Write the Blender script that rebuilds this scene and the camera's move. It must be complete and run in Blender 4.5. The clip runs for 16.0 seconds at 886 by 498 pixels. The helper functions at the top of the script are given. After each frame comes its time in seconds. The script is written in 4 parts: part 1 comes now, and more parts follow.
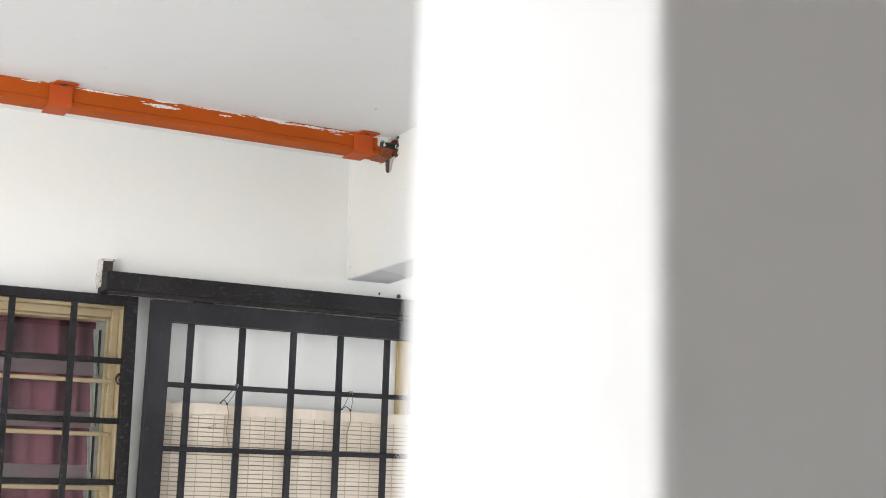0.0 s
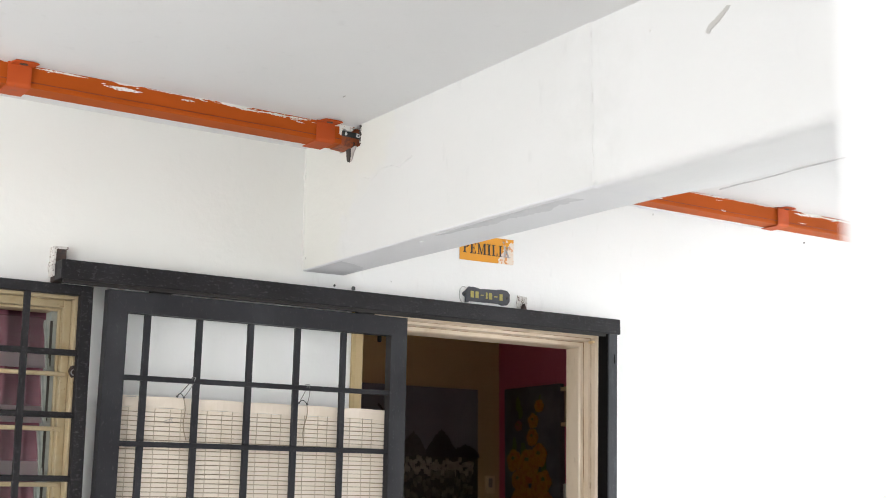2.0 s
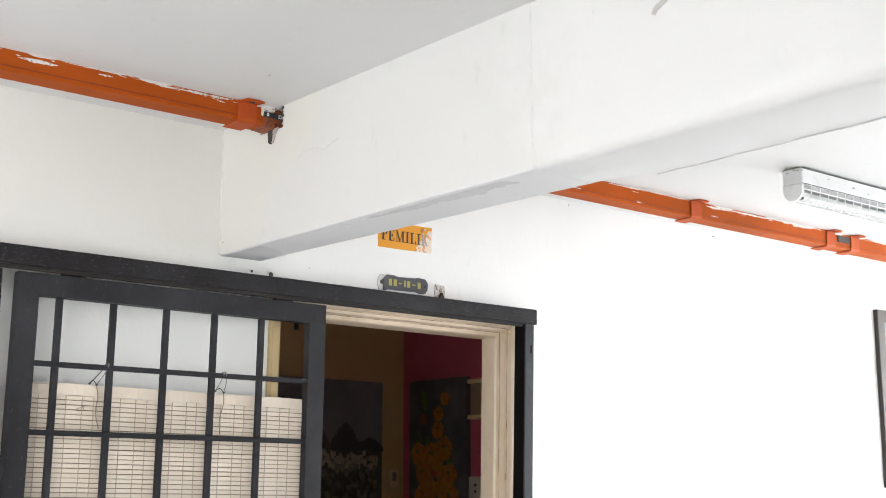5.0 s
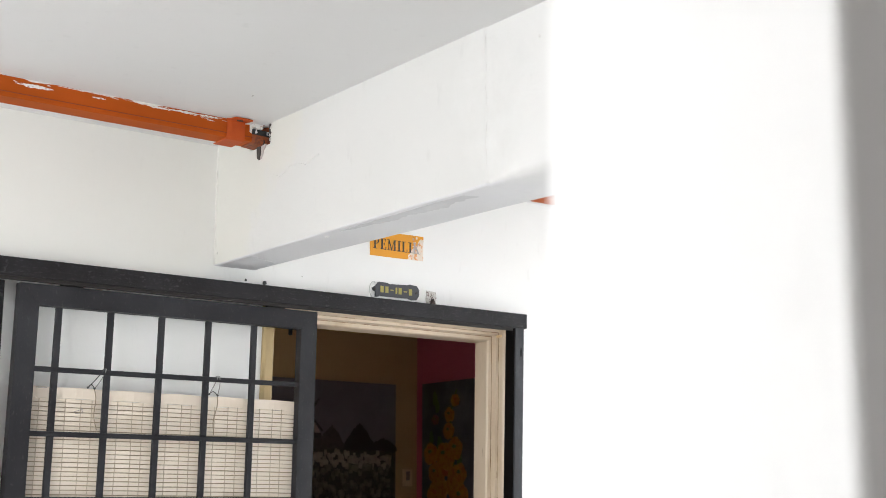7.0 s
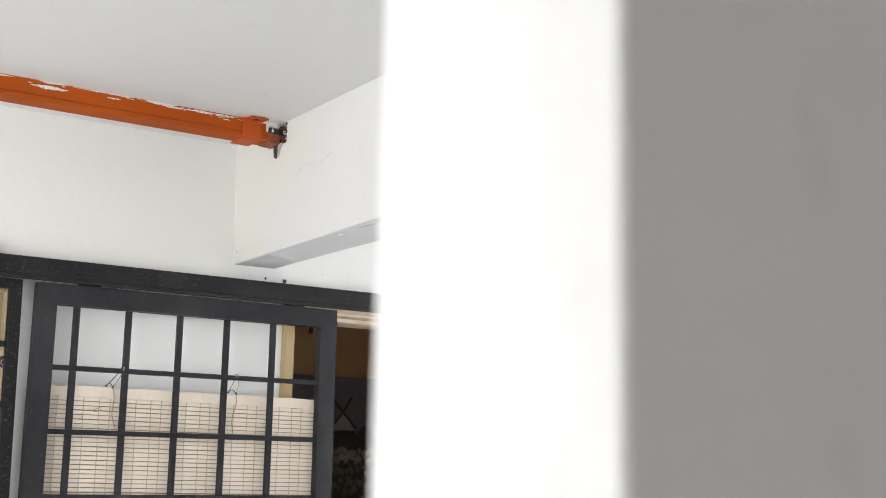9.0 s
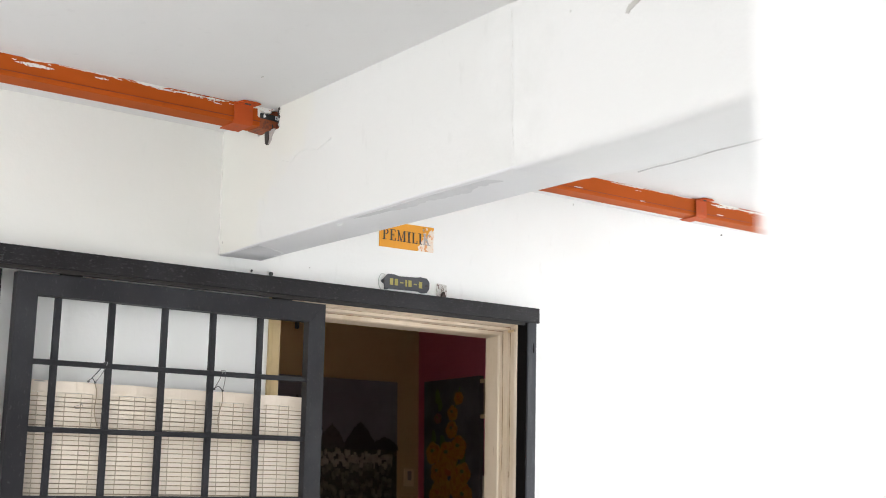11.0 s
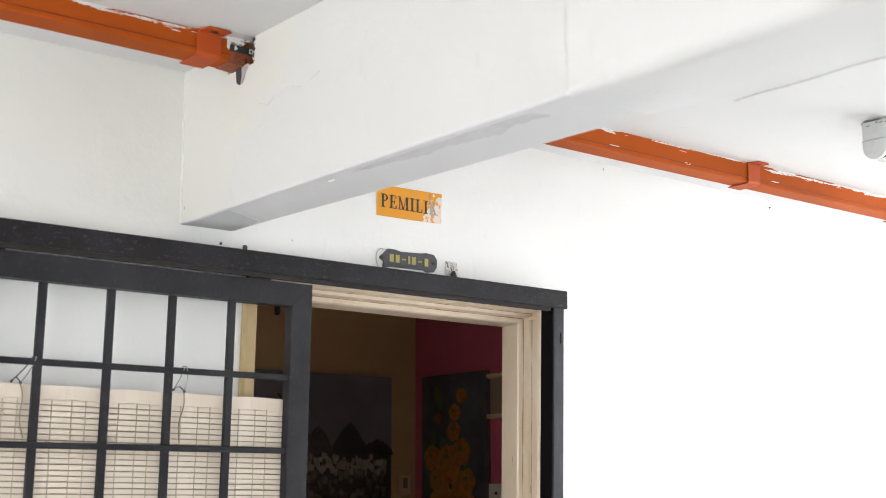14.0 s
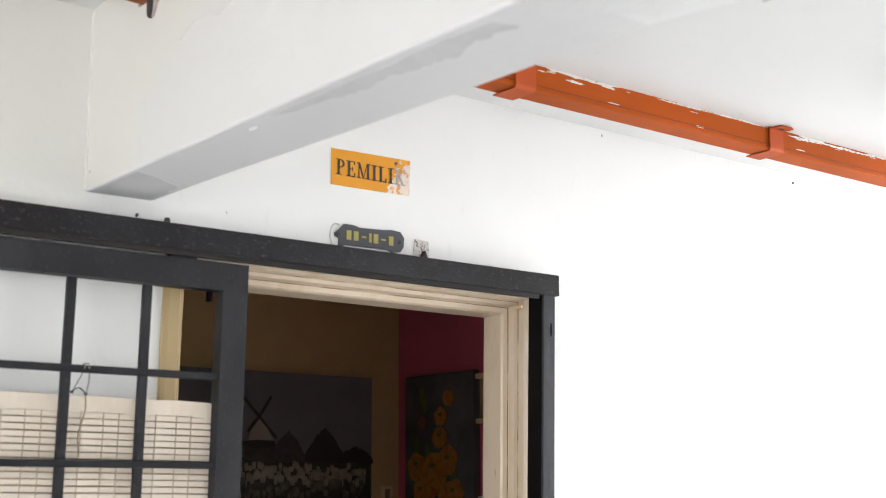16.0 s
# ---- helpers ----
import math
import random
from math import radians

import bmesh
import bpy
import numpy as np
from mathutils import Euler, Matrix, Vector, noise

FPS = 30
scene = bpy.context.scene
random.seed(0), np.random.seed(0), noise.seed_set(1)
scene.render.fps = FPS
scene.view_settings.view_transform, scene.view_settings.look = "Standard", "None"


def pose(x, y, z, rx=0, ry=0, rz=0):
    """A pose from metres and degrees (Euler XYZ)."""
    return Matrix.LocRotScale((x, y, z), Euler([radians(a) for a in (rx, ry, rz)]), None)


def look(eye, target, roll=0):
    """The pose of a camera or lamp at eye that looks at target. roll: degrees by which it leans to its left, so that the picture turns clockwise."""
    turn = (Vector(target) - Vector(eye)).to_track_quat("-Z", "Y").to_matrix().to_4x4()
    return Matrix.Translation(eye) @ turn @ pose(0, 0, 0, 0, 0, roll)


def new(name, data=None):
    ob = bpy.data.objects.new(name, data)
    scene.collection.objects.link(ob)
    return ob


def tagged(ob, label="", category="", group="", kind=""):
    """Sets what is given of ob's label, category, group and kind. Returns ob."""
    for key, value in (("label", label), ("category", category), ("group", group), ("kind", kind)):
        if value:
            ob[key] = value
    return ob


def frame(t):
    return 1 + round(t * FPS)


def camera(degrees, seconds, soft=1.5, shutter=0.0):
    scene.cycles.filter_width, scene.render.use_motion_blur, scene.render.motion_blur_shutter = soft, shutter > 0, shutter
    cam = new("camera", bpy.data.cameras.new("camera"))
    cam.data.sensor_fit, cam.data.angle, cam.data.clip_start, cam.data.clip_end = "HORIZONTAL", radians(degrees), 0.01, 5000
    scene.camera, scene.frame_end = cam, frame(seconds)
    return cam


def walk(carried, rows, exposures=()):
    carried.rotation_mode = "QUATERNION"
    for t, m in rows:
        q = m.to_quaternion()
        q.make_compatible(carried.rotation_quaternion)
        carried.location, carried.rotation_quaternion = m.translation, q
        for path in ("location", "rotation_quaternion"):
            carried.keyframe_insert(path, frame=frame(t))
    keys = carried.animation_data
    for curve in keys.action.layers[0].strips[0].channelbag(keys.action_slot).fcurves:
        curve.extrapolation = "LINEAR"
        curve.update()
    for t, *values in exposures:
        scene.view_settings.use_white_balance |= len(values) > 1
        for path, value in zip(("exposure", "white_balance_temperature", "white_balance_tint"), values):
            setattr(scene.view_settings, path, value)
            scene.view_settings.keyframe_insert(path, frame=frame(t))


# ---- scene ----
cam = camera(37.4, 16.0, soft=0.9)
PATH = [
    (0, (-2.91, -3.681, 1.575), (-1.961, -1.963, 1.959), 0.8),
    (0.5, (-2.962, -3.646, 1.572), (-1.999, -1.935, 1.957), 0.8),
    (1, (-3.017, -3.604, 1.547), (-2.016, -1.917, 1.941), 0.5),
    (1.5, (-3.062, -3.559, 1.577), (-2.0, -1.906, 1.953), 0.5),
    (2, (-3.098, -3.507, 1.566), (-1.989, -1.888, 1.947), 0.3),
    (2.5, (-3.133, -3.464, 1.559), (-1.97, -1.882, 1.94), 0.1),
    (3, (-3.151, -3.42, 1.554), (-1.937, -1.877, 1.936), -0.0),
    (3.5, (-3.157, -3.392, 1.552), (-1.919, -1.868, 1.931), -0.0),
    (4, (-3.15, -3.375, 1.549), (-1.906, -1.855, 1.927), 0.0),
    (4.5, (-3.15, -3.355, 1.545), (-1.896, -1.844, 1.925), -0.0),
    (7, (-3.096, -3.657, 1.531), (-1.907, -2.094, 1.912), -0.0),
    (7.5, (-3.061, -3.690, 1.531), (-1.905, -2.102, 1.911), 0.1),
    (8, (-3.025, -3.712, 1.535), (-1.895, -2.105, 1.913), 0.2),
    (8.5, (-2.987, -3.731, 1.532), (-1.872, -2.115, 1.911), 0.2),
    (10.8, (-3.052, -3.514, 1.536), (-1.863, -1.952, 1.915), 0.1),
    (11, (-3.068, -3.483, 1.526), (-1.864, -1.934, 1.909), 0.1),
    (11.5, (-3.075, -3.392, 1.539), (-1.843, -1.863, 1.917), 0.0),
    (12, (-3.03, -3.288, 1.544), (-1.788, -1.766, 1.921), -0.1),
    (12.5, (-2.942, -3.162, 1.56), (-1.7, -1.64, 1.934), -0.1),
    (13, (-2.859, -3.056, 1.577), (-1.624, -1.528, 1.951), -0.2),
    (13.5, (-2.767, -2.956, 1.596), (-1.54, -1.421, 1.967), -0.1),
    (14, (-2.67, -2.844, 1.61), (-1.443, -1.309, 1.981), -0.1),
    (14.5, (-2.559, -2.735, 1.622), (-1.336, -1.197, 1.989), -0.1),
    (15, (-2.447, -2.625, 1.633), (-1.225, -1.084, 1.999), -0.1),
    (15.5, (-2.328, -2.533, 1.634), (-1.109, -0.991, 2.007), -0.2),
    (16, (-2.241, -2.466, 1.653), (-1.026, -0.922, 2.027), -0.2),
]
walk(cam, [(t, look(eye, target, roll)) for t, eye, target, roll in PATH])

# focus on the doorway; the jamb beside the camera falls out of focus
cam.data.dof.use_dof = True
cam.data.dof.focus_distance = 4.0
cam.data.dof.aperture_fstop = 5.2

# ---- world and light ----
world = bpy.data.worlds.new("sky")
scene.world = world
world.use_nodes = True
wn = world.node_tree.nodes
sky = wn.new("ShaderNodeTexSky")
sky.sky_type, sky.sun_disc = "NISHITA", False
sky.sun_elevation, sky.sun_rotation = radians(55), radians(200)
world.node_tree.links.new(sky.outputs[0], wn["Background"].inputs[0])
wn["Background"].inputs[1].default_value = 0.12

sun = new("sun", bpy.data.lights.new("sun", "SUN"))
sun.data.energy, sun.data.angle, sun.data.color = 2.5, radians(0.5), (1.0, 0.95, 0.88)
sun.matrix_world = look((0, 0, 0), (-0.20, 0.54, -0.82))


def opening_light(name, at, target, w, h, watts, colour):
    """Area lamp added at an unseen, assumed opening, in place of skylight."""
    ob = new(name, bpy.data.lights.new(name, "AREA"))
    ob.data.shape, ob.data.size, ob.data.size_y = "RECTANGLE", w, h
    ob.data.energy, ob.data.color = watts, colour
    ob.matrix_world = look(at, target)
    return ob


opening_light("skylight_east", (5.35, -1.57, 1.75), (0, -1.57, 1.7), 2.9, 1.6, 292, (0.95, 0.98, 1.0))
opening_light("skylight_west", (-6.85, -1.57, 1.55), (0, -1.57, 1.4), 2.9, 1.15, 94, (1.0, 0.998, 0.98))
# added fill for the grey jamb face and the north wall, openings unseen
opening_light("skylight_stair", (-2.7, -6.95, 1.6), (-2.7, 0, 1.5), 2.3, 1.1, 11.5, (1.0, 0.93, 0.87))
opening_light("skylight_south", (-5.6, -3.2, 1.55), (-4.8, 0, 1.25), 2.4, 1.15, 102, (0.98, 0.99, 1.0))
scene.view_settings.exposure = -0.1


# ---- materials ----
def mat(name, colour, rough=0.6, metal=0.0):
    m = bpy.data.materials.new(name)
    m.use_nodes = True
    b = m.node_tree.nodes["Principled BSDF"]
    b.inputs["Base Color"].default_value = (*colour, 1)
    b.inputs["Roughness"].default_value = rough
    b.inputs["Metallic"].default_value = metal
    return m


def noise_node(m, scale, detail=4.0, rough=0.55, stretch=(1, 1, 1)):
    n, l = m.node_tree.nodes, m.node_tree.links
    co, mp, tx = n.new("ShaderNodeNewGeometry"), n.new("ShaderNodeMapping"), n.new("ShaderNodeTexNoise")
    mp.inputs["Scale"].default_value = stretch
    tx.inputs["Scale"].default_value, tx.inputs["Detail"].default_value, tx.inputs["Roughness"].default_value = scale, detail, rough
    l.new(co.outputs["Position"], mp.inputs["Vector"])
    l.new(mp.outputs[0], tx.inputs["Vector"])
    return tx.outputs["Fac"]


def ramp(m, fac, lo, hi, a=0.0, b=1.0):
    r = m.node_tree.nodes.new("ShaderNodeMapRange")
    r.inputs["From Min"].default_value, r.inputs["From Max"].default_value = lo, hi
    r.inputs["To Min"].default_value, r.inputs["To Max"].default_value = a, b
    m.node_tree.links.new(fac, r.inputs["Value"])
    return r.outputs[0]


def math_node(m, op, a, b):
    x = m.node_tree.nodes.new("ShaderNodeMath")
    x.operation = op
    for k, v in enumerate((a, b)):
        if isinstance(v, (int, float)):
            x.inputs[k].default_value = v
        else:
            m.node_tree.links.new(v, x.inputs[k])
    return x.outputs[0]


def blend(m, fac, colour):
    """Lays a second colour over what feeds the base colour, by a mask."""
    n, l = m.node_tree.nodes, m.node_tree.links
    base = n["Principled BSDF"].inputs["Base Color"]
    x = n.new("ShaderNodeMix")
    x.data_type = "RGBA"
    if base.is_linked:
        l.new(base.links[0].from_socket, x.inputs[6])
    else:
        x.inputs[6].default_value = base.default_value
    x.inputs[7].default_value = (*colour, 1)
    l.new(fac, x.inputs[0])
    l.new(x.outputs[2], base)


def bump(m, fac, strength, dist):
    n, l = m.node_tree.nodes, m.node_tree.links
    x = n.new("ShaderNodeBump")
    x.inputs["Strength"].default_value, x.inputs["Distance"].default_value = strength, dist
    l.new(fac, x.inputs["Height"])
    normal = n["Principled BSDF"].inputs["Normal"]
    if normal.is_linked:
        l.new(normal.links[0].from_socket, x.inputs["Normal"])
    l.new(x.outputs[0], normal)


def axis(m, k):
    n = m.node_tree.nodes
    g, s = n.new("ShaderNodeNewGeometry"), n.new("ShaderNodeSeparateXYZ")
    m.node_tree.links.new(g.outputs["Position"], s.inputs[0])
    return s.outputs[k]


def limewash(name, colour, dirt, relief=0.35):
    m = mat(name, colour, 0.62)
    blend(m, ramp(m, noise_node(m, 1.3, 5), 0.42, 0.75, 0, 0.55), dirt)
    blend(m, ramp(m, noise_node(m, 26, 3, 0.6, (1, 1, 0.35)), 0.62, 0.8, 0, 0.22), tuple(c * 0.72 for c in dirt))
    bump(m, noise_node(m, 9, 5, 0.6), relief, 0.008)
    bump(m, noise_node(m, 240, 2), 0.10, 0.0015)
    return m


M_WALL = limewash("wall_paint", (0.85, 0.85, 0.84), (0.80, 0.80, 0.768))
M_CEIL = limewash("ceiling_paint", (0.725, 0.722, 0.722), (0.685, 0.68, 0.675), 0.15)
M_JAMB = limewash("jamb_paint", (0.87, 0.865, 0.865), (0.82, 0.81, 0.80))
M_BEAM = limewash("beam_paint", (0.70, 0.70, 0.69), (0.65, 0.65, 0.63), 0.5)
# bare grey patches where the underside of the beam lost its paint
under = ramp(M_BEAM, axis(M_BEAM, 2), 2.2668, 2.2650)
inner = ramp(M_BEAM, axis(M_BEAM, 1), -1.62, -1.25)
patch = ramp(M_BEAM, noise_node(M_BEAM, 2.3, 6, 0.6, (2.6, 0.75, 1)), 0.44, 0.60, 0.0, 0.35)
blend(M_BEAM, math_node(M_BEAM, "MULTIPLY", math_node(M_BEAM, "MULTIPLY", under, inner), patch), (0.58, 0.58, 0.61))
# whole underside lightened and blued: bounce light put into the colour
blend(M_BEAM, math_node(M_BEAM, "MULTIPLY", under, 0.75), (0.72, 0.72, 0.745))
# creamier tone near the wall up to a ragged skim line, whiter past the joint
cream = math_node(M_BEAM, "ADD", math_node(M_BEAM, "ADD", axis(M_BEAM, 1), math_node(M_BEAM, "MULTIPLY", axis(M_BEAM, 2), 0.9)), ramp(M_BEAM, noise_node(M_BEAM, 7, 4), 0.3, 0.7, -0.10, 0.10))
blend(M_BEAM, math_node(M_BEAM, "MULTIPLY", ramp(M_BEAM, cream, 1.80, 1.90, 0, 0.8), ramp(M_BEAM, axis(M_BEAM, 2), 2.2650, 2.2668)), (0.69, 0.685, 0.635))
past = math_node(M_BEAM, "ADD", axis(M_BEAM, 1), ramp(M_BEAM, noise_node(M_BEAM, 6, 5, 0.6), 0.3, 0.7, -0.16, 0.16))
blend(M_BEAM, ramp(M_BEAM, past, -1.22, -1.50, 0, 0.7), (0.77, 0.77, 0.765))
# wall above the track tinted creamier west of the beam
west_cream = math_node(M_WALL, "ADD", axis(M_WALL, 0), ramp(M_WALL, noise_node(M_WALL, 3, 4), 0.3, 0.7, -0.12, 0.12))
blend(M_WALL, math_node(M_WALL, "MULTIPLY", ramp(M_WALL, west_cream, -1.05, -1.35, 0, 0.7), ramp(M_WALL, axis(M_WALL, 2), 2.14, 2.26)), (0.815, 0.81, 0.76))
M_FAINT = mat("faint_scrape", (0.62, 0.61, 0.59), 0.9)
blend(M_FAINT, ramp(M_FAINT, noise_node(M_FAINT, 60, 4), 0.4, 0.62, 0, 0.9), (0.74, 0.73, 0.71))
M_SCRAPE = mat("scraped_plaster", (0.50, 0.49, 0.47), 0.9)
M_FLOOR = mat("cement_floor", (0.68, 0.67, 0.65), 0.6)
blend(M_FLOOR, ramp(M_FLOOR, noise_node(M_FLOOR, 2.2, 6), 0.35, 0.7, 0, 0.6), (0.58, 0.57, 0.55))
bump(M_FLOOR, noise_node(M_FLOOR, 60, 4), 0.3, 0.003)

M_BLACK = mat("black_steel", (0.0135, 0.0122, 0.0135), 0.5)
M_BLACK.node_tree.nodes["Principled BSDF"].inputs["Specular IOR Level"].default_value = 0.16
blend(M_BLACK, ramp(M_BLACK, noise_node(M_BLACK, 110, 5, 0.7, (0.6, 1, 1)), 0.57, 0.66, 0, 0.6), (0.085, 0.084, 0.087))
blend(M_BLACK, ramp(M_BLACK, noise_node(M_BLACK, 230, 4, 0.7, (0.6, 1, 1)), 0.60, 0.72, 0, 0.65), (0.13, 0.128, 0.13))
blend(M_BLACK, ramp(M_BLACK, noise_node(M_BLACK, 34, 5, 0.7), 0.62, 0.70, 0, 0.6), (0.010, 0.007, 0.006))
blend(M_BLACK, ramp(M_BLACK, noise_node(M_BLACK, 5, 4), 0.45, 0.75, 0, 0.6), (0.034, 0.034, 0.038))
bump(M_BLACK, noise_node(M_BLACK, 130, 4), 0.6, 0.0014)
M_GATE = mat("gate_steel", (0.0215, 0.0210, 0.0240), 0.5)
M_GATE.node_tree.nodes["Principled BSDF"].inputs["Specular IOR Level"].default_value = 0.16
blend(M_GATE, ramp(M_GATE, noise_node(M_GATE, 7, 5), 0.4, 0.75, 0, 0.7), (0.042, 0.043, 0.048))
blend(M_GATE, ramp(M_GATE, noise_node(M_GATE, 150, 4, 0.65, (1, 1, 0.5)), 0.60, 0.74, 0, 0.45), (0.09, 0.09, 0.094))
bump(M_GATE, noise_node(M_GATE, 150, 3), 0.2, 0.0008)
# post steel with scuffs, its base paler to carry the east light
M_POST = mat("scuffed_lit_steel", (0.034, 0.035, 0.041), 0.5)
M_POST.node_tree.nodes["Principled BSDF"].inputs["Specular IOR Level"].default_value = 0.2
blend(M_POST, ramp(M_POST, noise_node(M_POST, 30, 5, 0.65, (1, 1, 0.35)), 0.55, 0.72, 0, 0.6), (0.065, 0.068, 0.078))
blend(M_POST, ramp(M_POST, noise_node(M_POST, 160, 4, 0.7), 0.62, 0.70, 0, 0.6), (0.15, 0.15, 0.155))
bump(M_POST, noise_node(M_POST, 120, 4), 0.4, 0.001)
# brown lip darkened in colour for the shade under the track
M_LIP = mat("brown_lip_shade", (0.010, 0.007, 0.006), 0.8)
# black for small dark parts and for the post's shaded side
M_SHADE_BLACK = mat("shade_and_black_parts", (0.008, 0.007, 0.007), 0.9)
M_SHADE_BLACK.node_tree.nodes["Principled BSDF"].inputs["Specular IOR Level"].default_value = 0.05
M_RUST = mat("rusty_steel", (0.065, 0.040, 0.032), 0.85)
blend(M_RUST, ramp(M_RUST, noise_node(M_RUST, 90, 5), 0.45, 0.6), (0.035, 0.028, 0.028))
M_FLAKE = mat("flaked_plaster", (0.62, 0.60, 0.57), 0.9)
blend(M_FLAKE, ramp(M_FLAKE, noise_node(M_FLAKE, 160, 4), 0.55, 0.62), (0.16, 0.11, 0.09))

M_ORANGE = mat("orange_paint", (0.45, 0.086, 0.012), 0.55)
M_ORANGE.node_tree.nodes["Principled BSDF"].inputs["Specular IOR Level"].default_value = 0.06
blend(M_ORANGE, ramp(M_ORANGE, noise_node(M_ORANGE, 6, 5, 0.6, (0.4, 1, 1)), 0.40, 0.72, 0, 0.75), (0.33, 0.066, 0.008))
blend(M_ORANGE, ramp(M_ORANGE, noise_node(M_ORANGE, 22, 5, 0.65, (0.5, 1, 1)), 0.60, 0.75, 0, 0.35), (0.26, 0.060, 0.016))
rim = ramp(M_ORANGE, axis(M_ORANGE, 2), 2.625, 2.651, -0.10, 0.20)
flakes = math_node(M_ORANGE, "ADD", noise_node(M_ORANGE, 14, 6, 0.62, (0.38, 1, 1.5)), rim)
blend(M_ORANGE, ramp(M_ORANGE, flakes, 0.645, 0.66), (0.78, 0.76, 0.73))
bump(M_ORANGE, ramp(M_ORANGE, flakes, 0.63, 0.67), 0.5, 0.0012)
M_CLIP = mat("clip_paint", (0.47, 0.080, 0.016), 0.6)
M_CLIP.node_tree.nodes["Principled BSDF"].inputs["Specular IOR Level"].default_value = 0.2
blend(M_CLIP, ramp(M_CLIP, noise_node(M_CLIP, 40, 5), 0.6, 0.68, 0, 0.7), (0.34, 0.09, 0.04))
# dark tone for the shade in the conduit's lid groove
M_SEAM = mat("seam_shade", (0.22, 0.035, 0.006), 0.7)
M_DARKMETAL = mat("dark_metal", (0.055, 0.06, 0.06), 0.5, 0.4)
M_BAREMETAL = mat("bare_primer", (0.78, 0.76, 0.73), 0.6)
blend(M_BAREMETAL, ramp(M_BAREMETAL, noise_node(M_BAREMETAL, 120, 4), 0.55, 0.65, 0, 0.8), (0.40, 0.14, 0.05))
M_DRIP = mat("dark_sealant_and_shade", (0.05, 0.042, 0.038), 0.8)
M_PUTTY = mat("pale_sealant", (0.42, 0.38, 0.36), 0.8)
M_BROWN = mat("burnt_orange", (0.30, 0.075, 0.025), 0.7)
blend(M_BROWN, ramp(M_BROWN, noise_node(M_BROWN, 90, 4), 0.5, 0.62, 0, 0.8), (0.14, 0.05, 0.03))

M_CREAM = mat("cream_gloss", (0.68, 0.56, 0.43), 0.35)
blend(M_CREAM, ramp(M_CREAM, noise_node(M_CREAM, 11, 6, 0.65, (1, 1, 0.25)), 0.5, 0.72, 0, 0.6), (0.50, 0.37, 0.21))
blend(M_CREAM, ramp(M_CREAM, noise_node(M_CREAM, 60, 4, 0.6, (1, 1, 0.2)), 0.66, 0.74, 0, 0.7), (0.28, 0.17, 0.09))
bump(M_CREAM, noise_node(M_CREAM, 70, 3, 0.5, (1, 1, 0.2)), 0.25, 0.001)
M_CREAM_OLD = mat("yellowed_gloss", (0.56, 0.42, 0.22), 0.4)
blend(M_CREAM_OLD, ramp(M_CREAM_OLD, noise_node(M_CREAM_OLD, 14, 6, 0.65, (1, 1, 0.3)), 0.5, 0.72, 0, 0.6), (0.43, 0.29, 0.13))
bump(M_CREAM_OLD, noise_node(M_CREAM_OLD, 70, 3, 0.5, (1, 1, 0.2)), 0.25, 0.001)
M_GRIME = mat("groove_grime", (0.25, 0.15, 0.075), 0.8)
blend(M_GRIME, ramp(M_GRIME, noise_node(M_GRIME, 9, 4), 0.45, 0.6, 0, 1), (0.58, 0.46, 0.32))
M_WINDOW = mat("yellowed_paint", (0.47, 0.38, 0.235), 0.4)
blend(M_WINDOW, ramp(M_WINDOW, noise_node(M_WINDOW, 18, 6), 0.48, 0.7, 0, 0.7), (0.40, 0.29, 0.15))
blend(M_WINDOW, ramp(M_WINDOW, noise_node(M_WINDOW, 75, 4), 0.64, 0.72, 0, 0.7), (0.20, 0.12, 0.06))
M_BLIND = mat("blind_slat", (0.74, 0.65, 0.555), 0.5)
info = M_BLIND.node_tree.nodes.new("ShaderNodeObjectInfo")
blend(M_BLIND, ramp(M_BLIND, info.outputs["Random"], 0, 1, 0, 0.4), (0.68, 0.585, 0.455))
blend(M_BLIND, ramp(M_BLIND, noise_node(M_BLIND, 13, 5), 0.55, 0.75, 0, 0.45), (0.62, 0.52, 0.39))
M_STRING = mat("blind_string", (0.47, 0.40, 0.30), 0.8)
# brown that carries the shade between slats, and the ties' tails
M_GAP_AND_TAIL = mat("gap_shade_and_tail", (0.33, 0.265, 0.185), 0.9)
M_WIRE = mat("tie_wire", (0.07, 0.07, 0.075), 0.45, 0.5)
M_WIRE_PALE = mat("grey_wire", (0.32, 0.31, 0.30), 0.5, 0.5)
M_CURTAIN = mat("maroon_cloth", (0.20, 0.062, 0.088), 0.85)
blend(M_CURTAIN, ramp(M_CURTAIN, noise_node(M_CURTAIN, 5, 3, 0.5, (1.6, 1, 0.5)), 0.5, 0.75, 0, 0.4), (0.13, 0.045, 0.065))
M_LOUVRE = mat("louvre_channel", (0.35, 0.37, 0.34), 0.5, 0.2)
blend(M_LOUVRE, ramp(M_LOUVRE, noise_node(M_LOUVRE, 30, 4), 0.5, 0.7, 0, 0.7), (0.22, 0.24, 0.22))
M_GLASS = mat("louvre_glass", (0.9, 0.95, 0.93), 0.06)
M_GLASS.node_tree.nodes["Principled BSDF"].inputs["Transmission Weight"].default_value = 0.985
M_GLASS.node_tree.nodes["Principled BSDF"].inputs["IOR"].default_value = 1.22
M_LAMP = mat("lamp_enamel", (0.76, 0.77, 0.77), 0.3)
blend(M_LAMP, ramp(M_LAMP, noise_node(M_LAMP, 35, 4), 0.56, 0.72, 0, 0.5), (0.60, 0.61, 0.60))
M_TUBE = mat("tube_glass", (0.80, 0.82, 0.82), 0.15)
M_REFLECT = mat("reflector", (0.30, 0.31, 0.31), 0.35, 0.6)
M_PATCH = mat("bare_render_patch", (0.615, 0.615, 0.63), 0.85)
